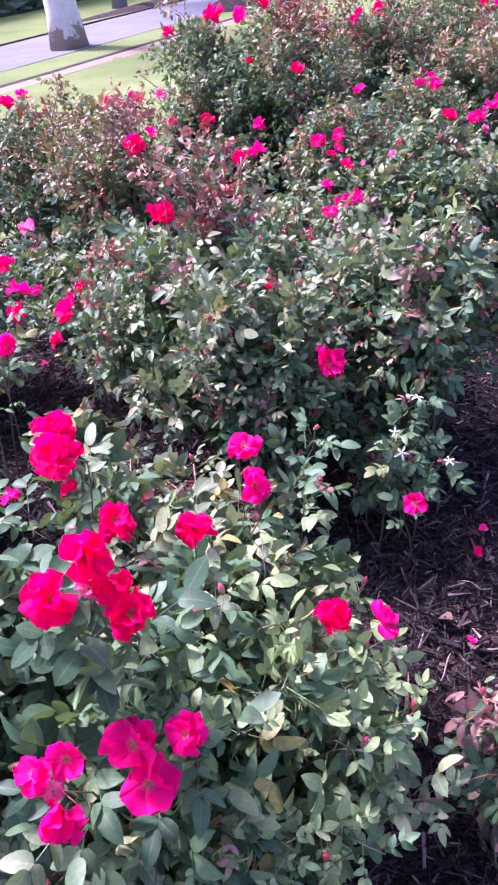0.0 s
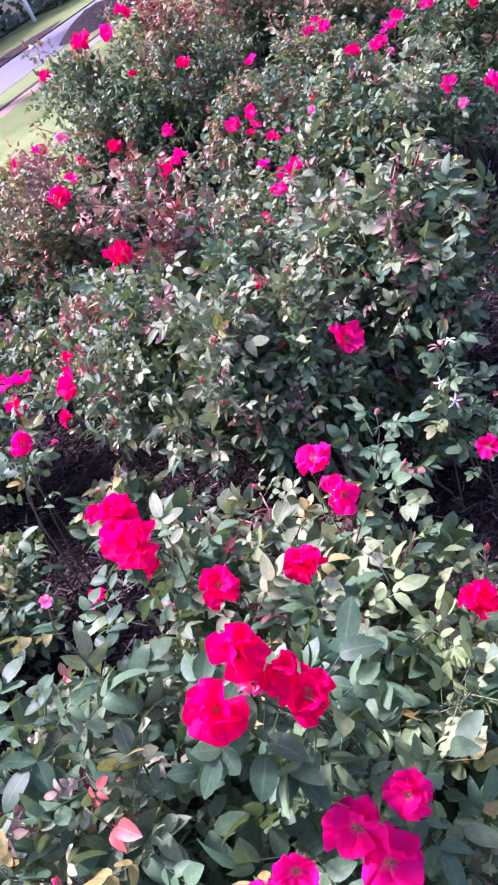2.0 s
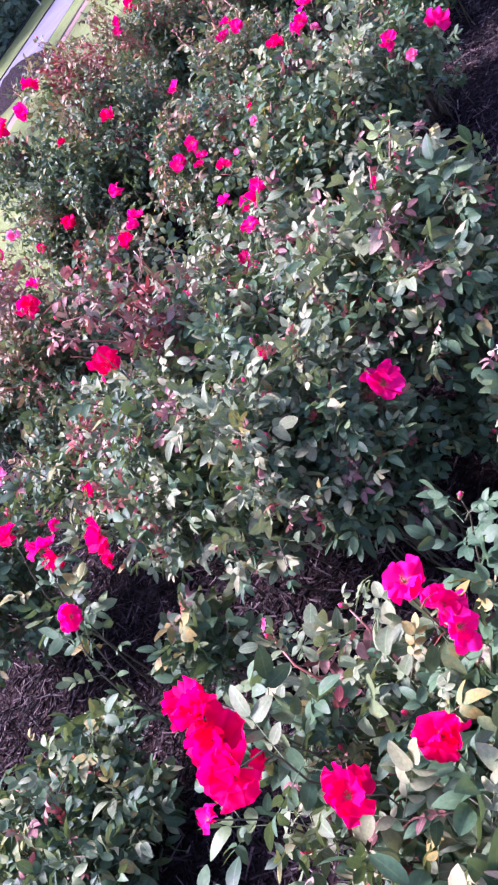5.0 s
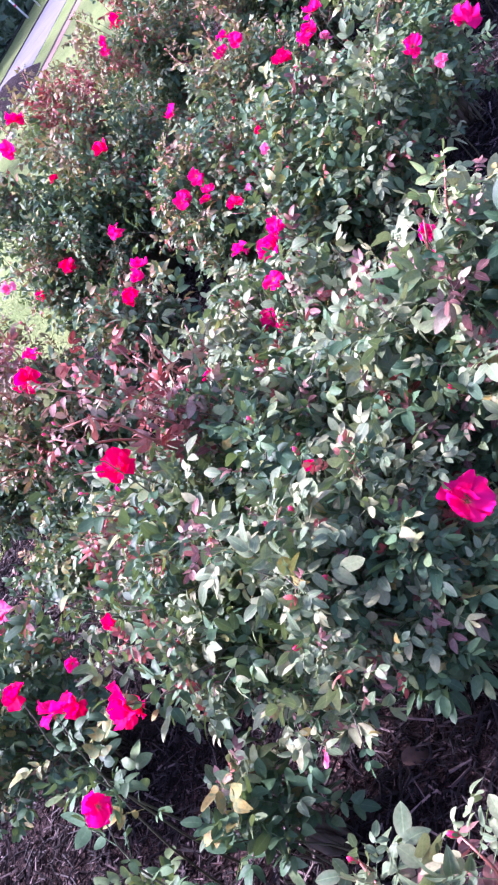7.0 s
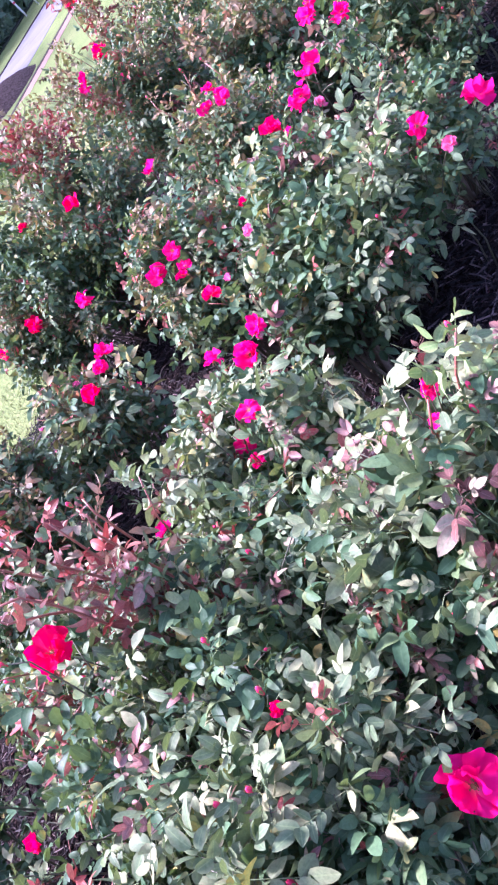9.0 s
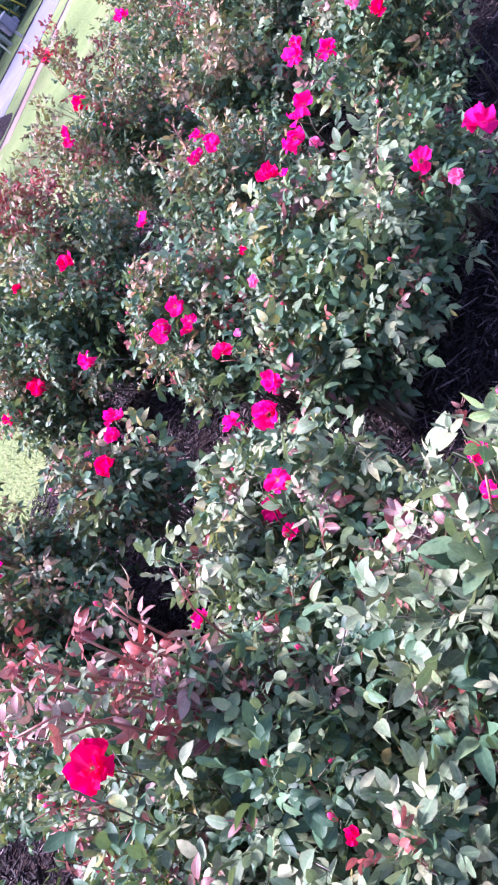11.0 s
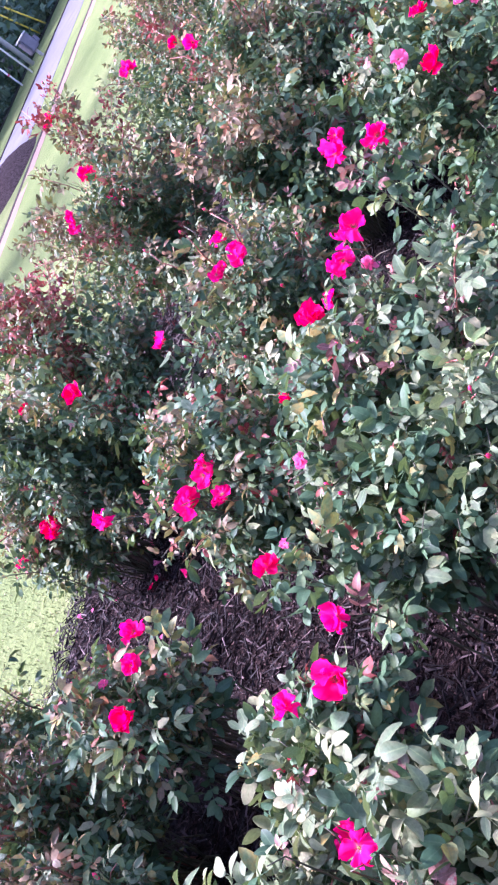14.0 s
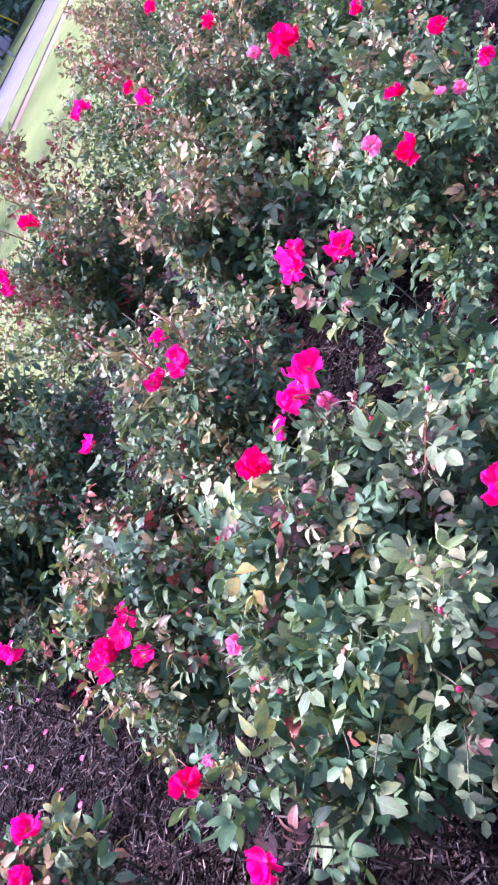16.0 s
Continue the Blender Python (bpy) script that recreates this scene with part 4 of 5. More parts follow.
rose_bush('rose bush with fading pink blossoms', (1.8, 4.7), (0.34, 0.38), 0.72, 80, 34, blooms=[
    (1.605, 4.252, 0.706, 0.031, 'red'),
    (1.663, 4.423, 0.650, 0.043, 'pink'),
], tints=(0.2, 0.05), singles=102)
rose_bush('rose bush at the far end of the bed with reddish tips', (1.15, 5.85), (0.4, 0.42), 1.0, 70, 35, blooms=[
    (1.414, 5.295, 0.974, 0.052, 'red'),
], core=200, tints=(0.2, 0.1, 0.35), singles=85, wild=10, wild_tint='bronze', slim=0.8, leaf_size=0.7)
rose_bush('rose bush at the far end of the bed', (1.8, 5.95), (0.4, 0.42), 0.85, 60, 36, blooms=[
    (1.636, 5.891, 0.655, 0.061, 'red'),
    (1.523, 6.000, 0.873, 0.052, 'red'),
], tints=(0.2, 0.08, 0.25), singles=68, wild=4)
rose_bush('rose bush at the end of the row', (1.55, 6.95), (0.4, 0.42), 1.0, 50, 37, blooms=[
], tints=(0.2, 0.1, 0.35), singles=51, wild=10, wild_tint='bronze', slim=0.8, leaf_size=0.7)
rose_bush('rose bush with a tangle of red-bronze young shoots', (-0.33, 2.25), (0.22, 0.24), 0.74, 64, 41, blooms=[
    (-0.126, 2.242, 0.679, 0.039, 'pink'),
    (-0.498, 1.979, 0.888, 0.044, 'faded'),
], slim=0.8, tints=(0.42, 0.05, 0.2), young_tint='blush', singles=170, wild=2)
rose_bush('bronze-tipped rose bush at the lawn side of the bed', (-0.85, 3.2), (0.36, 0.38), 0.92, 120, 42, blooms=[
    (-0.624, 3.577, 0.851, 0.092, 'red'),
    (-0.524, 3.601, 0.868, 0.074, 'pink'),
    (-1.094, 3.660, 0.885, 0.082, 'red'),
    (-1.025, 3.686, 0.910, 0.063, 'pink'),
], core=260, tints=(0.15, 0.08, 0.4), singles=127, leaf_size=0.74, slim=0.56, gap=0.031, pull=0.85, twiggy=2.2, wild=8, wild_tint='bronze', whips=[(-0.6, 3.62, 0.92, 'red'), (-0.56, 3.61, 0.89, 'bronze'), (-0.91, 3.67, 0.87, 'red'), (-0.87, 3.66, 0.84, 'bronze')])
rose_bush('rose bush with mixed green and orange-bronze leaves', (0.62, 3.64), (0.27, 0.28), 0.86, 85, 43, blooms=[
    (0.396, 3.634, 0.812, 0.053, 'pink'),
    (0.676, 3.459, 0.841, 0.045, 'pink'),
    (0.683, 3.498, 0.840, 0.046, 'pink'),
    (0.674, 3.610, 0.847, 0.042, 'pink'),
    (0.615, 3.482, 0.850, 0.034, 'pink'),
    (0.639, 3.487, 0.848, 0.027, 'pink'),
    (0.660, 3.951, 0.749, 0.050, 'spent'),
    (0.730, 3.633, 0.678, 0.050, 'spent'),
], core=150, tints=(0.34, 0.03, 0.36), singles=170, leaf_size=0.74, gap=0.031, slim=0.64, twiggy=1.5, wild=3, wild_tint='bronze')
rose_bush('small rose bush with a cluster of pink blossoms', (0.3, 3.24), (0.23, 0.22), 0.86, 84, 44, blooms=[
    (-0.006, 3.428, 0.765, 0.059, 'pink'),
    (0.217, 3.145, 0.746, 0.055, 'pink'),
    (0.294, 3.206, 0.739, 0.049, 'pink'),
    (0.217, 3.189, 0.733, 0.056, 'pink'),
    (0.296, 3.137, 0.766, 0.046, 'pink'),
    (0.289, 3.104, 0.724, 0.041, 'pink'),
    (0.263, 3.145, 0.696, 0.038, 'pink'),
], slim=0.78, tints=(0.32, 0.04, 0.3), singles=153)
rose_bush('rose bush of middling height filling the gap in the row', (0.97, 4.2), (0.24, 0.24), 0.82, 60, 45, blooms=[
], core=140, tints=(0.2, 0.06, 0.3), singles=102, wild=5, wild_tint='bronze')
rose_bush('low dark rose bush with spent star-shaped blooms on the mulch', (0.32, 1.64), (0.13, 0.16), 0.47, 18, 46, blooms=[
    (0.217, 1.589, 0.679, 0.070, 'pink'),
    (0.375, 1.365, 0.474, 0.050, 'pink'),
    (0.358, 1.452, 0.537, 0.044, 'spent'),
    (0.393, 1.518, 0.629, 0.039, 'spent'),
    (0.346, 1.475, 0.573, 0.034, 'spent'),
    (0.452, 1.449, 0.515, 0.034, 'spent'),
    (0.210, 1.723, 0.660, 0.016, 'bud'),
], leaf_size=0.7, tints=(0.02, 0.0), singles=127)
rose_bush('slender rose shoots with pale young leaves and pink blossoms', (-0.14, 2.93), (0.13, 0.13), 0.82, 44, 47, blooms=[
    (-0.038, 2.797, 0.799, 0.052, 'red'),
    (0.010, 2.970, 0.779, 0.051, 'pink'),
    (-0.008, 2.896, 0.787, 0.039, 'pink'),
    (-0.083, 2.922, 0.794, 0.024, 'faded'),
], low=0.15, bare=0.55, slim=0.78, tints=(0.35, 0.05, 0.35), singles=102)
rose_bush('rose shoots with cherry-red blossoms and bronze young leaves', (-0.04, 1.07), (0.26, 0.17), 0.71, 60, 48, blooms=[
    (0.083, 1.117, 0.798, 0.051, 'pink'),
    (0.104, 1.022, 0.798, 0.048, 'pink'),
    (-0.258, 1.223, 0.780, 0.066, 'red'),
    (-0.160, 0.996, 0.880, 0.068, 'red'),
    (-0.211, 1.108, 0.806, 0.079, 'red'),
    (-0.211, 1.131, 0.840, 0.062, 'red'),
    (-0.097, 0.978, 0.771, 0.054, 'red'),
    (0.088, 1.114, 0.729, 0.057, 'pink'),
    (0.199, 1.073, 0.763, 0.024, 'bud'),
    (0.193, 1.163, 0.796, 0.021, 'bud'),
    (-0.192, 1.079, 0.759, 0.033, 'red'),
    (-0.287, 1.067, 0.759, 0.035, 'pink'),
], tints=(0.2, 0.03, 0.08), young_tint='blush', singles=153, whips=[(-0.16, 1.32, 0.66, 'light'), (-0.03, 1.26, 0.67, 'light'), (-0.09, 1.28, 0.62, 'blush')])
rose_bush('low dark rose bush in the shade of its neighbours', (-0.82, 1.42), (0.26, 0.24), 0.6, 64, 49, blooms=[
], core=120, tints=(0.08, 0.02), singles=127)
rose_bush('tall upright young rose shoots with crimson and dusty pink leaves', (-0.02, 2.08), (0.1, 0.12), 0.9, 3, 50, blooms=[
], tints=(0.1, 0.3, 0.5), young_tint='blush', singles=127, low=0.6, leaf_size=0.72, gap=0.05, slim=0.85, whips=[(0.05, 2.03, 1.0, 'blush'), (-0.06, 2.06, 1.06, 'red'), (-0.14, 2.07, 1.07, 'blush'), (-0.22, 2.11, 0.98, 'blush'), (-0.03, 2.2, 0.93, 'blush'), (0.0, 2.05, 1.02, 'red'), (-0.1, 2.12, 1.0, 'blush'), (0.03, 2.11, 0.98, 'blush'), (-0.17, 2.05, 1.0, 'red'), (0.08, 2.18, 0.9, 'light')])
rose_bush('twiggy bronze-leaved rose bush at the edge of the lawn', (-0.8, 3.48), (0.2, 0.2), 0.72, 50, 51, blooms=[
], core=100, tints=(0.2, 0.08, 0.4), singles=85, leaf_size=0.58, slim=0.75, gap=0.03, wild=6, wild_tint='bronze')
rose_bush('low dark rose seedling on shaded mulch', (1.26, 3.64), (0.15, 0.16), 0.44, 26, 52, blooms=[
], tints=(0.05, 0.03), singles=68, leaf_size=0.7)
rose_bush('thin rose seedling with dusty red and green leaves on the mulch', (-0.38, 1.6), (0.07, 0.09), 0.6, 14, 53, blooms=[
], tints=(0.3, 0.02, 0.1), young_tint='blush', singles=76)
rose_bush('rose bush with bronze and sage green leaves beside bare mulch', (0.25, 3.6), (0.18, 0.18), 0.74, 44, 54, blooms=[
], tints=(0.35, 0.04, 0.2), singles=85, leaf_size=0.68, gap=0.03, wild=2, wild_tint='bronze')
rose_bush('dark rose bush with dusty tips beside the mulch', (0.98, 3.18), (0.13, 0.25), 0.6, 38, 55, blooms=[
    (1.038, 2.882, 0.573, 0.083, 'pink'),
    (1.035, 3.363, 0.770, 0.056, 'pink'),
    (0.944, 3.265, 0.870, 0.050, 'pink'),
    (0.954, 3.345, 0.842, 0.052, 'pink'),
    (1.028, 3.323, 0.793, 0.055, 'pink'),
    (0.970, 3.279, 0.884, 0.033, 'pink'),
    (0.964, 3.075, 0.549, 0.020, 'bud'),
    (0.989, 3.029, 0.641, 0.018, 'bud'),
], tints=(0.08, 0.02, 0.08), young_tint='blush', singles=85, leaf_size=0.75)
rose_bush('dense dark green rose bush at the shaded lawn side', (-0.86, 2.15), (0.22, 0.25), 0.82, 60, 56, blooms=[
], tints=(0.1, 0.03, 0.15), singles=68, leaf_size=0.72, gap=0.032)
rose_bush('low rose bush with bronze leaves between taller neighbours', (-0.66, 2.56), (0.2, 0.2), 0.66, 40, 57, blooms=[
], tints=(0.2, 0.05, 0.3), singles=68, leaf_size=0.66, gap=0.03)
rose_bush('low green rose bush at the foot of a larger one', (0.45, 2.81), (0.14, 0.1), 0.6, 28, 58, blooms=[
    (0.308, 2.807, 0.746, 0.048, 'red'),
    (0.333, 2.683, 0.671, 0.053, 'pink'),
    (0.362, 2.800, 0.750, 0.018, 'faded'),
], tints=(0.35, 0.0, 0.06), young_tint='blush', singles=102, leaf_size=0.9, low=-0.2)
rose_bush('rose bush with sage and cream young leaves', (0.18, 2.34), (0.23, 0.15), 0.77, 62, 59, blooms=[
    (0.183, 2.309, 0.676, 0.034, 'pink'),
    (0.175, 2.411, 0.657, 0.049, 'pink'),
    (0.245, 2.322, 0.756, 0.042, 'pink'),
    (-0.024, 2.427, 0.764, 0.022, 'bud'),
], boxy=3.0, tints=(0.82, 0.0, 0.08), young_tint='blush', singles=127, leaf_size=0.78, low=0.0, bare=0.5)
rose_bush('twiggy dark rose bush against the lawn edge', (-0.34, 4.0), (0.2, 0.17), 0.76, 50, 60, blooms=[
    (-0.424, 3.848, 0.713, 0.047, 'red'),
    (-0.419, 4.028, 1.055, 0.056, 'red'),
], core=140, tints=(0.15, 0.05, 0.2), singles=76, leaf_size=0.74, slim=0.62, gap=0.031, twiggy=1.6, low=-0.4)
rose_bush('small rose bush with sage and cream leaves overhanging the mulch', (0.1, 1.61), (0.14, 0.12), 0.75, 46, 61, blooms=[
], low=-0.1, bare=0.5, tints=(0.28, 0.02, 0.06), young_tint='blush', singles=102, leaf_size=0.75)
# added bush, mostly out of view, that shades the mulch next to it
rose_bush('dark rose bush near the lawn edge of the bed', (-1.24, 1.74), (0.26, 0.26), 0.8, 60, 62, blooms=[
], core=120, tints=(0.15, 0.0), singles=68, leaf_size=0.76, low=-0.3)
for place_and_size, blooms, habit in PLANS:
    grow_bush(*place_and_size, blooms=blooms, **habit)

mulch()


# ---- litter on the mulch ----
def litter(x, y, lift):
    return (x, y, ground_z(x, y) + lift)


def fallen_petal(x, y, kind, size, seed):
    rng = np.random.default_rng(seed)
    m = Matrix.Translation(litter(x, y, 0.05)) @ Euler((rng.normal() * 0.3, rng.normal() * 0.3, rng.uniform(0, 6.3))).to_matrix().to_4x4() @ Matrix.Diagonal((size, size, size, 1))
    ob = new("fallen_petal", PETALS[kind][int(rng.integers(0, 4))])
    ob.matrix_basis = m
    tagged(ob, "curled pink rose petal fallen on the mulch", "petal", "fallen petals")


for k, (x, y) in enumerate(((0.56, 1.53), (0.53, 1.44), (-0.34, 1.72), (-0.52, 1.44), (-0.3, 3.85), (-0.27, 3.9), (-0.2, 3.72), (0.24, 3.6), (0.17, 3.5), (0.0, 3.62), (-0.33, 3.86), (-0.28, 4.05), (0.48, 1.2), (-0.7, 2.35), (-0.45, 3.6), (-0.55, 3.75), (-0.5, 3.97), (-0.62, 4.05), (-0.4, 3.5), (-0.58, 3.55), (-0.66, 3.85), (-0.35, 3.62), (-0.48, 3.82), (-0.7, 4.12))):
    fallen_petal(x, y, ("pink", "red", "faded")[k % 3] if k < 14 else "faded", (0.022 if k < 14 else 0.011) + 0.003 * (k % 4), 300 + k)


def stick(x, y, turn, length):
    pts = [Vector((math.cos(turn) * s * length, math.sin(turn) * s * length, 0.006 * math.sin(9 * s))) for s in (-0.5, -0.2, 0.1, 0.3, 0.5)]
    v, f = tube(pts, [0.0012, 0.0015, 0.0014, 0.0012, 0.0008], 5)
    ob = mesh_object("dry_twig", v, f, TWIG)
    ob.location = litter(x, y, 0.052)
    tagged(ob, "pale dry twig lying on the mulch", "twig", "dry twigs")


for x, y, turn, length in ((-0.42, 1.6, 0.6, 0.12), (-0.5, 1.52, 2.0, 0.09), (0.41, 1.13, 1.2, 0.08), (0.5, 1.35, 2.6, 0.07), (-0.1, 3.7, 0.3, 0.1)):
    stick(x, y, turn, length)


def dead_leaf(x, y, turn, seed):
    rng = np.random.default_rng(seed)
    v, f, u = leaflet(0.05, 0.03, 0.5, 0.7, 0.4)
    ob = mesh_object("dead_leaf", v, f, DEAD, uv=u)
    ob.location = litter(x, y, 0.055)
    ob.rotation_euler = (rng.normal() * 0.3, 0.2, turn)
    tagged(ob, "curled brown dead rose leaf on the mulch", "leaf", "dead leaves")


for k, (x, y) in enumerate(((-0.2, 1.62), (0.47, 1.17), (0.44, 1.25), (-0.15, 3.6), (0.3, 3.55), (-0.36, 3.7), (0.55, 1.62))):
    dead_leaf(x, y, k * 1.3, 500 + k)


def weed(x, y):
    root = tagged(empty("weed_seedling", litter(x, y, 0.03)), "tiny bright green weed seedling in the mulch", "weed")
    for k in range(7):
        v, f, u = leaflet(0.018, 0.011, 0.2, 0.3, 0.1)
        ob = mesh_object("leaf", v, f, SEPAL, root, uv=u)
        ob.location = (0, 0, 0.004 * k)
        ob.rotation_euler = (0, -0.5 - 0.08 * k, k * 2.4)


weed(-0.34, 1.5)

# ---- beyond the lane ----
def tree(name, label, at, height, r, bark, crown_at, crown_r, leaves, leaf, seed, lean=0.0, group=""):
    rng = np.random.default_rng(seed)
    x, y = at
    z = ground_z(x, y)
    root = tagged(empty(name, (x, y, z)), label, "tree", group)
    pts, rad = [], []
    for i in range(9):
        t = i / 8
        pts.append((lean * t * height + 0.04 * rng.normal() * t, 0.04 * rng.normal() * t, -0.1 + t * height))
        rad.append(r * (1.0 - 0.55 * t) * (1 + 0.28 * (1 - t) ** 10))
    v, f = tube(pts, rad, 18)
    v = [tuple(Vector(p) + Vector((noise.noise((p[0] * 6, p[1] * 6, p[2] * 1.5)), noise.noise((p[1] * 6, p[0] * 6, p[2] * 1.5)), 0)) * r * 0.12) for p in v]
    mesh_object("trunk", v, f, bark, root)
    limbs, tips = Heap(), []
    for k in range(9):
        a = k * 2.4
        s = Vector(pts[5 + k % 4])
        e = Vector((math.cos(a) * crown_r * 0.8, math.sin(a) * crown_r * 0.8, crown_at + rng.normal() * crown_r * 0.3))
        m = (s + e) / 2 + Vector((0, 0, crown_r * 0.15))
        v, f = tube([s, m, e], [r * 0.35, r * 0.2, r * 0.06], 6)
        limbs.add(v, f)
        tips.append(e), tips.append(m)
    limbs.build("limbs", bark, root)
    heap = Heap()
    for k in range(leaves):
        c = tips[int(rng.integers(0, len(tips)))]
        d = Vector((rng.normal(), rng.normal(), rng.normal() * 0.75))
        p = c + d * crown_r * 0.24
        lv, lf, lu = leaflet(leaf * rng.uniform(0.7, 1.3), leaf * 0.5, 0.3, 0.3, 0.1, ROWS_FAR)
        m = Euler((rng.uniform(0, 6.3), rng.uniform(-0.9, 0.9), rng.uniform(0, 6.3))).to_matrix()
        heap.add(lv @ np.array(m).T + np.array(p), lf, lu)
    heap.build("crown", TREE_LEAF, root)
    return root


tree("tree", "large tree with pale grey flaking trunk beside the lane", (-3.83, 14.6), 5.0, 0.27, BARK_PALE, 6.5, 2.6, 2600, 0.16, 41, lean=-0.02)
tree("tree", "slim slate-grey trunked tree in a mulch bed across the lane", (-4.2, 20.8), 5.0, 0.15, BARK_SLATE, 5.5, 2.2, 1800, 0.18, 42)
k = 0
for u, v, h, r in ((10, 17.5, 7, 3.2), (15, 18, 8, 3.6), (20, 17, 7, 3.4), (25, 17.5, 8, 3.8), (30, 17, 7, 3.4), (36, 17, 9, 4.0), (43, 17.5, 9, 4.2), (51, 18, 9, 4.4), (60, 18, 10, 4.6)):
    p = place(u, v + (4.5 if u < 22 else 2.6))
    tree("tree", "dark green woodland tree at the far side of the field", (p.x, p.y), h * 0.75, 0.18, BARK_DARK, h * 0.5, r, 3600, 0.5, 60 + k, group="woodland edge")
    k += 1


def undergrowth():
    rng = np.random.default_rng(77)
    heap = Heap()
    for _ in range(15000):
        u = rng.uniform(5, 70)
        v = (17.4 if u < 23 else 15.2) + abs(rng.normal()) * 1.8
        p = place(u, v)
        z = ground_z(p.x, p.y) + rng.random() ** 1.4 * (1.0 + 1.2 * (v - (17.2 if u < 23 else 15.0)))
        lv, lf, lu = leaflet(0.42 * rng.uniform(0.6, 1.3), 0.2, 0.3, 0.3, 0.1, ROWS_FAR)
        m = Euler((rng.uniform(0, 6.3), rng.uniform(-0.9, 0.9), rng.uniform(0, 6.3))).to_matrix()
        heap.add(lv @ np.array(m).T + (p.x, p.y, z), lf, lu)
    tagged(heap.build("undergrowth", TREE_LEAF), "dark shrubs along the woodland edge", "undergrowth", kind="stuff")


undergrowth()


def mulch_mound(u, v, half_long, half_wide, height, label):
    verts, faces, rings, sides = [], [], 9, 36
    c = place(u, v)
    for i in range(rings + 1):
        s = i / rings
        for k in range(sides):
            a = 2 * math.pi * k / sides
            p = c + ALONG * (half_long * s * math.cos(a)) + ACROSS * (half_wide * s * math.sin(a))
            z = ground_z(p.x, p.y) + height * (1 - s * s) - 0.015 + (0.02 + 0.03 * noise.noise((p.x * 8, p.y * 8, 2))) * (1 - s)
            verts.append((p.x, p.y, z))
    for i in range(rings):
        for k in range(sides):
            a, b = i * sides + k, i * sides + (k + 1) % sides
            faces.append((a, a + sides, b + sides, b))
    tagged(mesh_object("mulch_mound", verts, faces, MOUND), label, "mulch", kind="structure")


MOUND = plain("mound bark", ((0.008, 0.006, 0.006), (0.1, 0.075, 0.074)), 26.0, 0.95, relief=0.06)
MOUND.node_tree.nodes["Principled BSDF"].inputs["Specular IOR Level"].default_value = 0.03
mulch_mound(15.7, 9.98, 1.3, 0.8, 0.3, "low mound of dark bark mulch beside the lane")
mulch_mound(16.4, 13.2, 2.9, 0.5, 0.06, "flat dark mulch bed round a tree across the lane")


def post_part(name, parent, a, b, r, mat, sides=8, label=""):
    v, f = tube([a, (Vector(a) + Vector(b)) / 2, b], [r, r, r], sides)
    return mesh_object(name, v, f, mat, parent, label)


def utility_cabinet(at, turn, label):
    """Slate box on a short post with a smaller pale box at its side."""
    root = tagged(empty("utility_cabinet", (at[0], at[1], ground_z(*at))), label, "cabinet")
    root.rotation_euler = (0, 0, turn)
    post_part("post", root, (0, 0, -0.1), (0, 0, 0.3), 0.05, WOOD_POST)
    part("body", box_bm(0.38, 0.32, 0.5, (0, 0, 0.5), 0.03), STEEL_DARK, root)
    part("lid", box_bm(0.41, 0.35, 0.04, (0, 0, 0.772), 0.012), STEEL, root, "paler grey steel lid")
    part("door", box_bm(0.3, 0.014, 0.38, (0, -0.167, 0.49), 0.004), STEEL_DARK, root)
    part("side_box", box_bm(0.14, 0.24, 0.2, (0.265, 0, 0.4), 0.015), STEEL_DARK, root, "small paler grey side box")
    return root


utility_cabinet((1.55, 29.3), 0.5, "slate grey steel cabinet on a short post across the lane")
utility_cabinet((0.75, 33.4), 0.5, "dark steel cabinet farther along the verge")


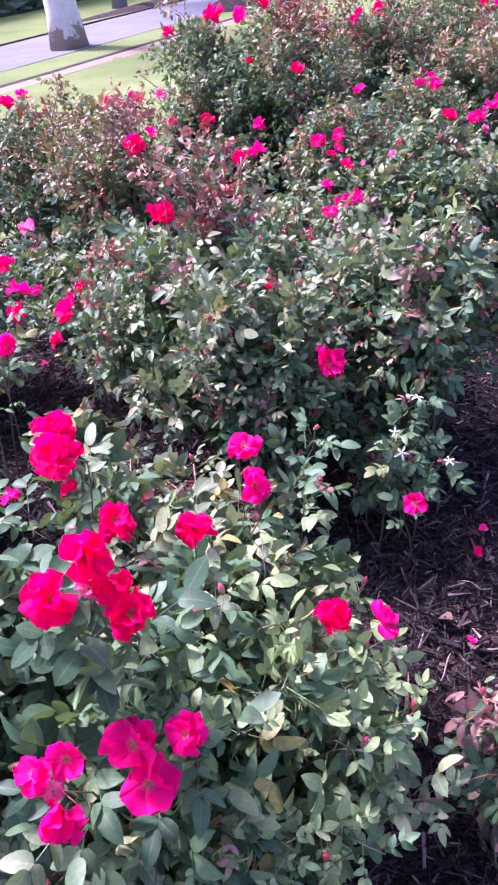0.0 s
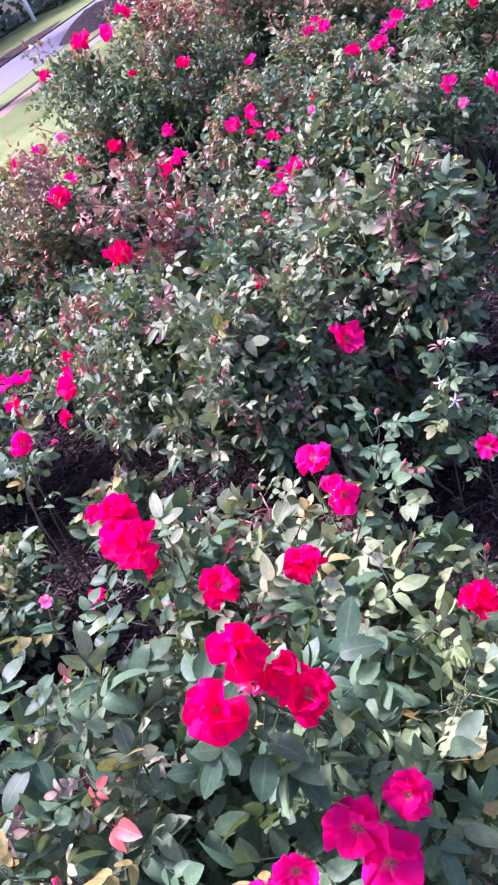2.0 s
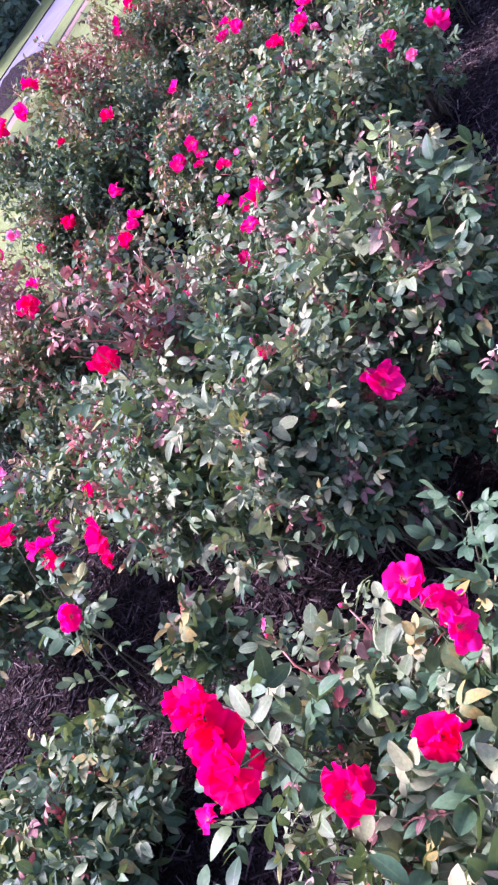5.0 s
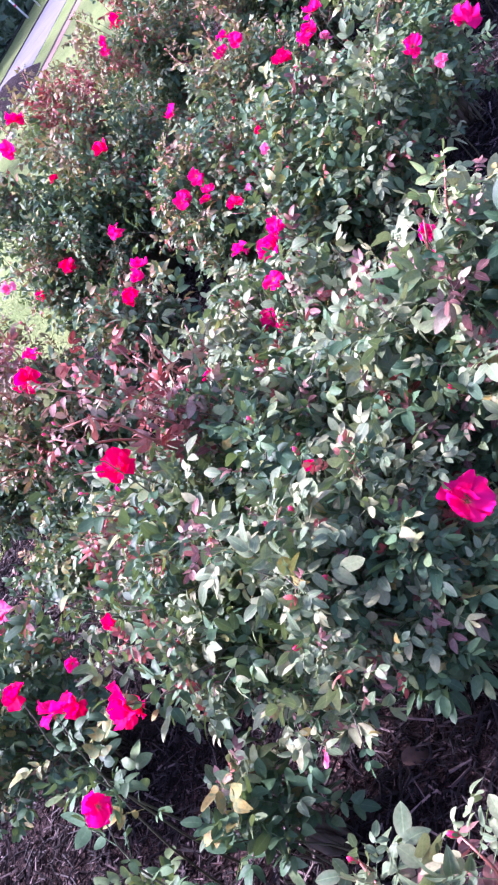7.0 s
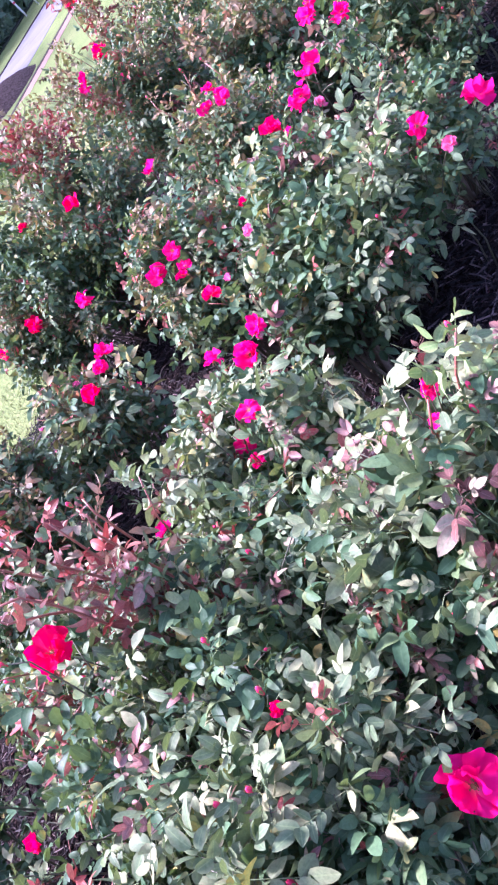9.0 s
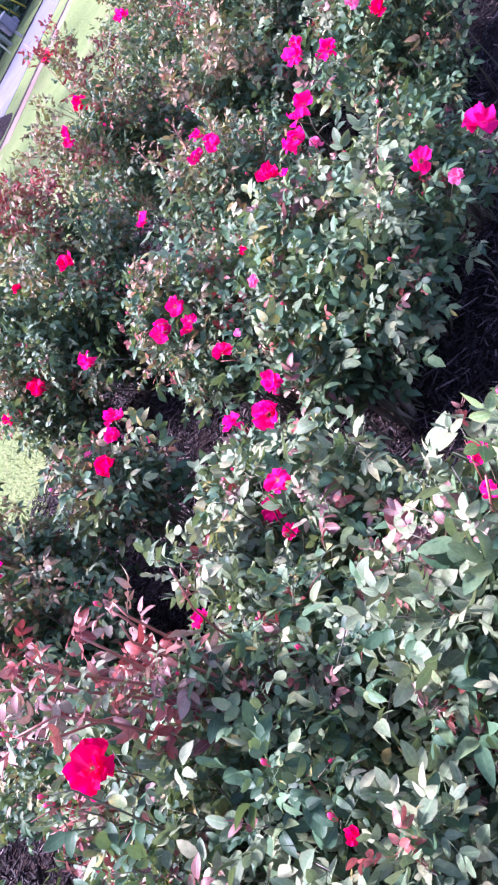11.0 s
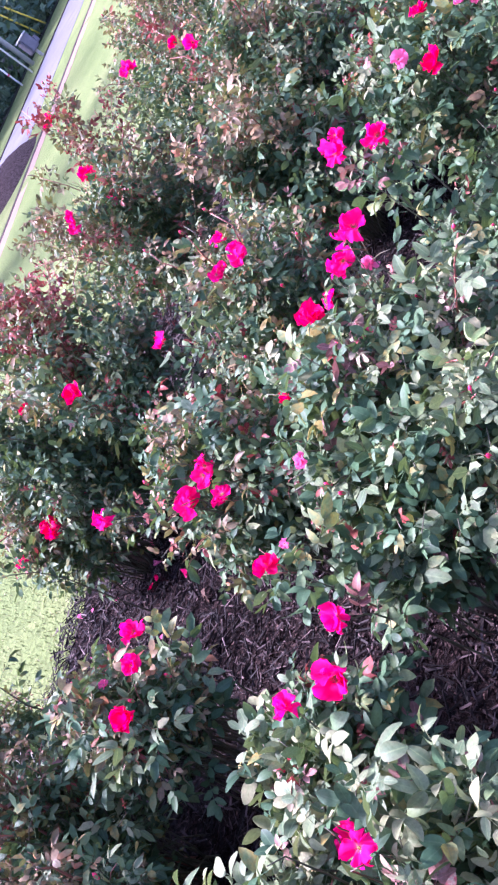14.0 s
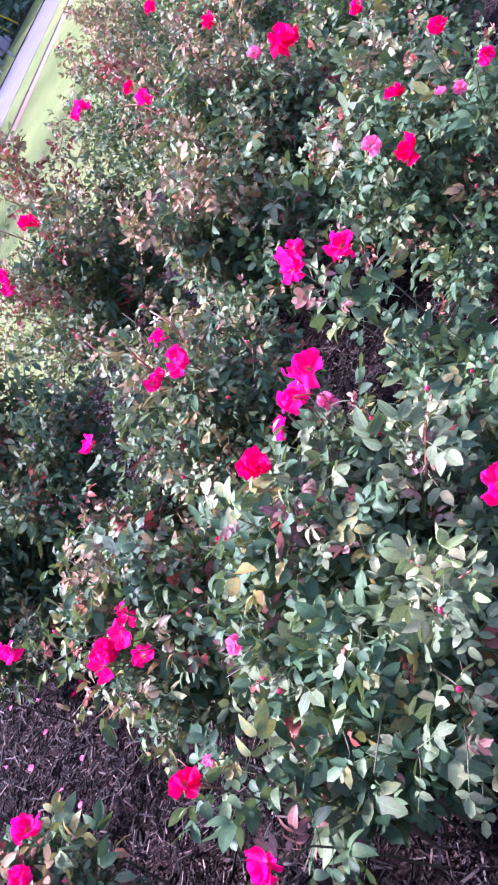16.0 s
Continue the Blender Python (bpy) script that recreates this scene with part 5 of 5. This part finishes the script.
def pole(at, height, r, label, mat):
    root = tagged(empty("utility_pole", (at[0], at[1], ground_z(*at))), label, "pole")
    post_part("shaft", root, (0, 0, -0.1), (0, 0, height), r, mat, 12)
    post_part("cap", root, (0, 0, height), (0, 0, height + 0.08), r * 1.15, STEEL, 12)
    post_part("collar", root, (0, 0, 1.3), (0, 0, 1.42), r * 1.2, STEEL, 12)
    return root


pole((1.19, 31.05), 6.0, 0.085, "tall pale grey utility pole on the verge", STEEL)
pole((0.96, 29.4), 4.5, 0.03, "thin pale metal pole beside the utility pole", WHITE)


def marker(at, label):
    root = tagged(empty("road_sign", (at[0], at[1], ground_z(*at))), label, "sign")
    post_part("post", root, (0, 0, -0.1), (0, 0, 1.1), 0.03, WHITE)
    bm = bmesh.new()
    bmesh.ops.create_cone(bm, segments=24, radius1=0.24, radius2=0.24, depth=0.02, cap_ends=True, matrix=Matrix.Translation((0, -0.04, 1.15)) @ Matrix.Rotation(radians(90), 4, "X"))
    part("plate", bm, BLUE, root)
    part("top_plate", box_bm(0.34, 0.02, 0.26, (0, -0.04, 1.52), 0.004), WHITE, root)
    part("stripe", box_bm(0.08, 0.02, 0.05, (0, -0.05, 0.5), 0.004), BUD_RED, root)
    return root


marker((0.46, 30.3), "round blue sign with a white plate on a white post")


def guy_wire(at, top, label):
    root = tagged(empty("guy_wire", (at[0], at[1], ground_z(*at))), label, "guy wire")
    d = Vector(top)
    post_part("wire", root, (0, 0, -0.05), d, 0.008, STEEL)
    post_part("guard", root, d * 0.02, d * 0.3, 0.03, YELLOW, 8, "yellow plastic guard")
    return root


guy_wire((2.72, 35.4), (-1.6, -2.0, 5.0), "stay wire with a yellow plastic guard")
guy_wire((2.3, 35.2), (-1.2, -1.6, 5.0), "stay wire with a yellow plastic guard beside the pole")


def gate_post(at, label):
    root = tagged(empty("fence_post", (at[0], at[1], ground_z(*at))), label, "post", "white posts across the lane")
    post_part("shaft", root, (0, 0, -0.1), (0, 0, 1.5), 0.06, WHITE)
    part("cap", box_bm(0.16, 0.16, 0.05, (0, 0, 1.52), 0.01), WHITE, root)
    return root


gate_post((-4.35, 24.7), "white post on the verge across the lane")
gate_post((-3.2, 26.6), "white post on the verge farther along")
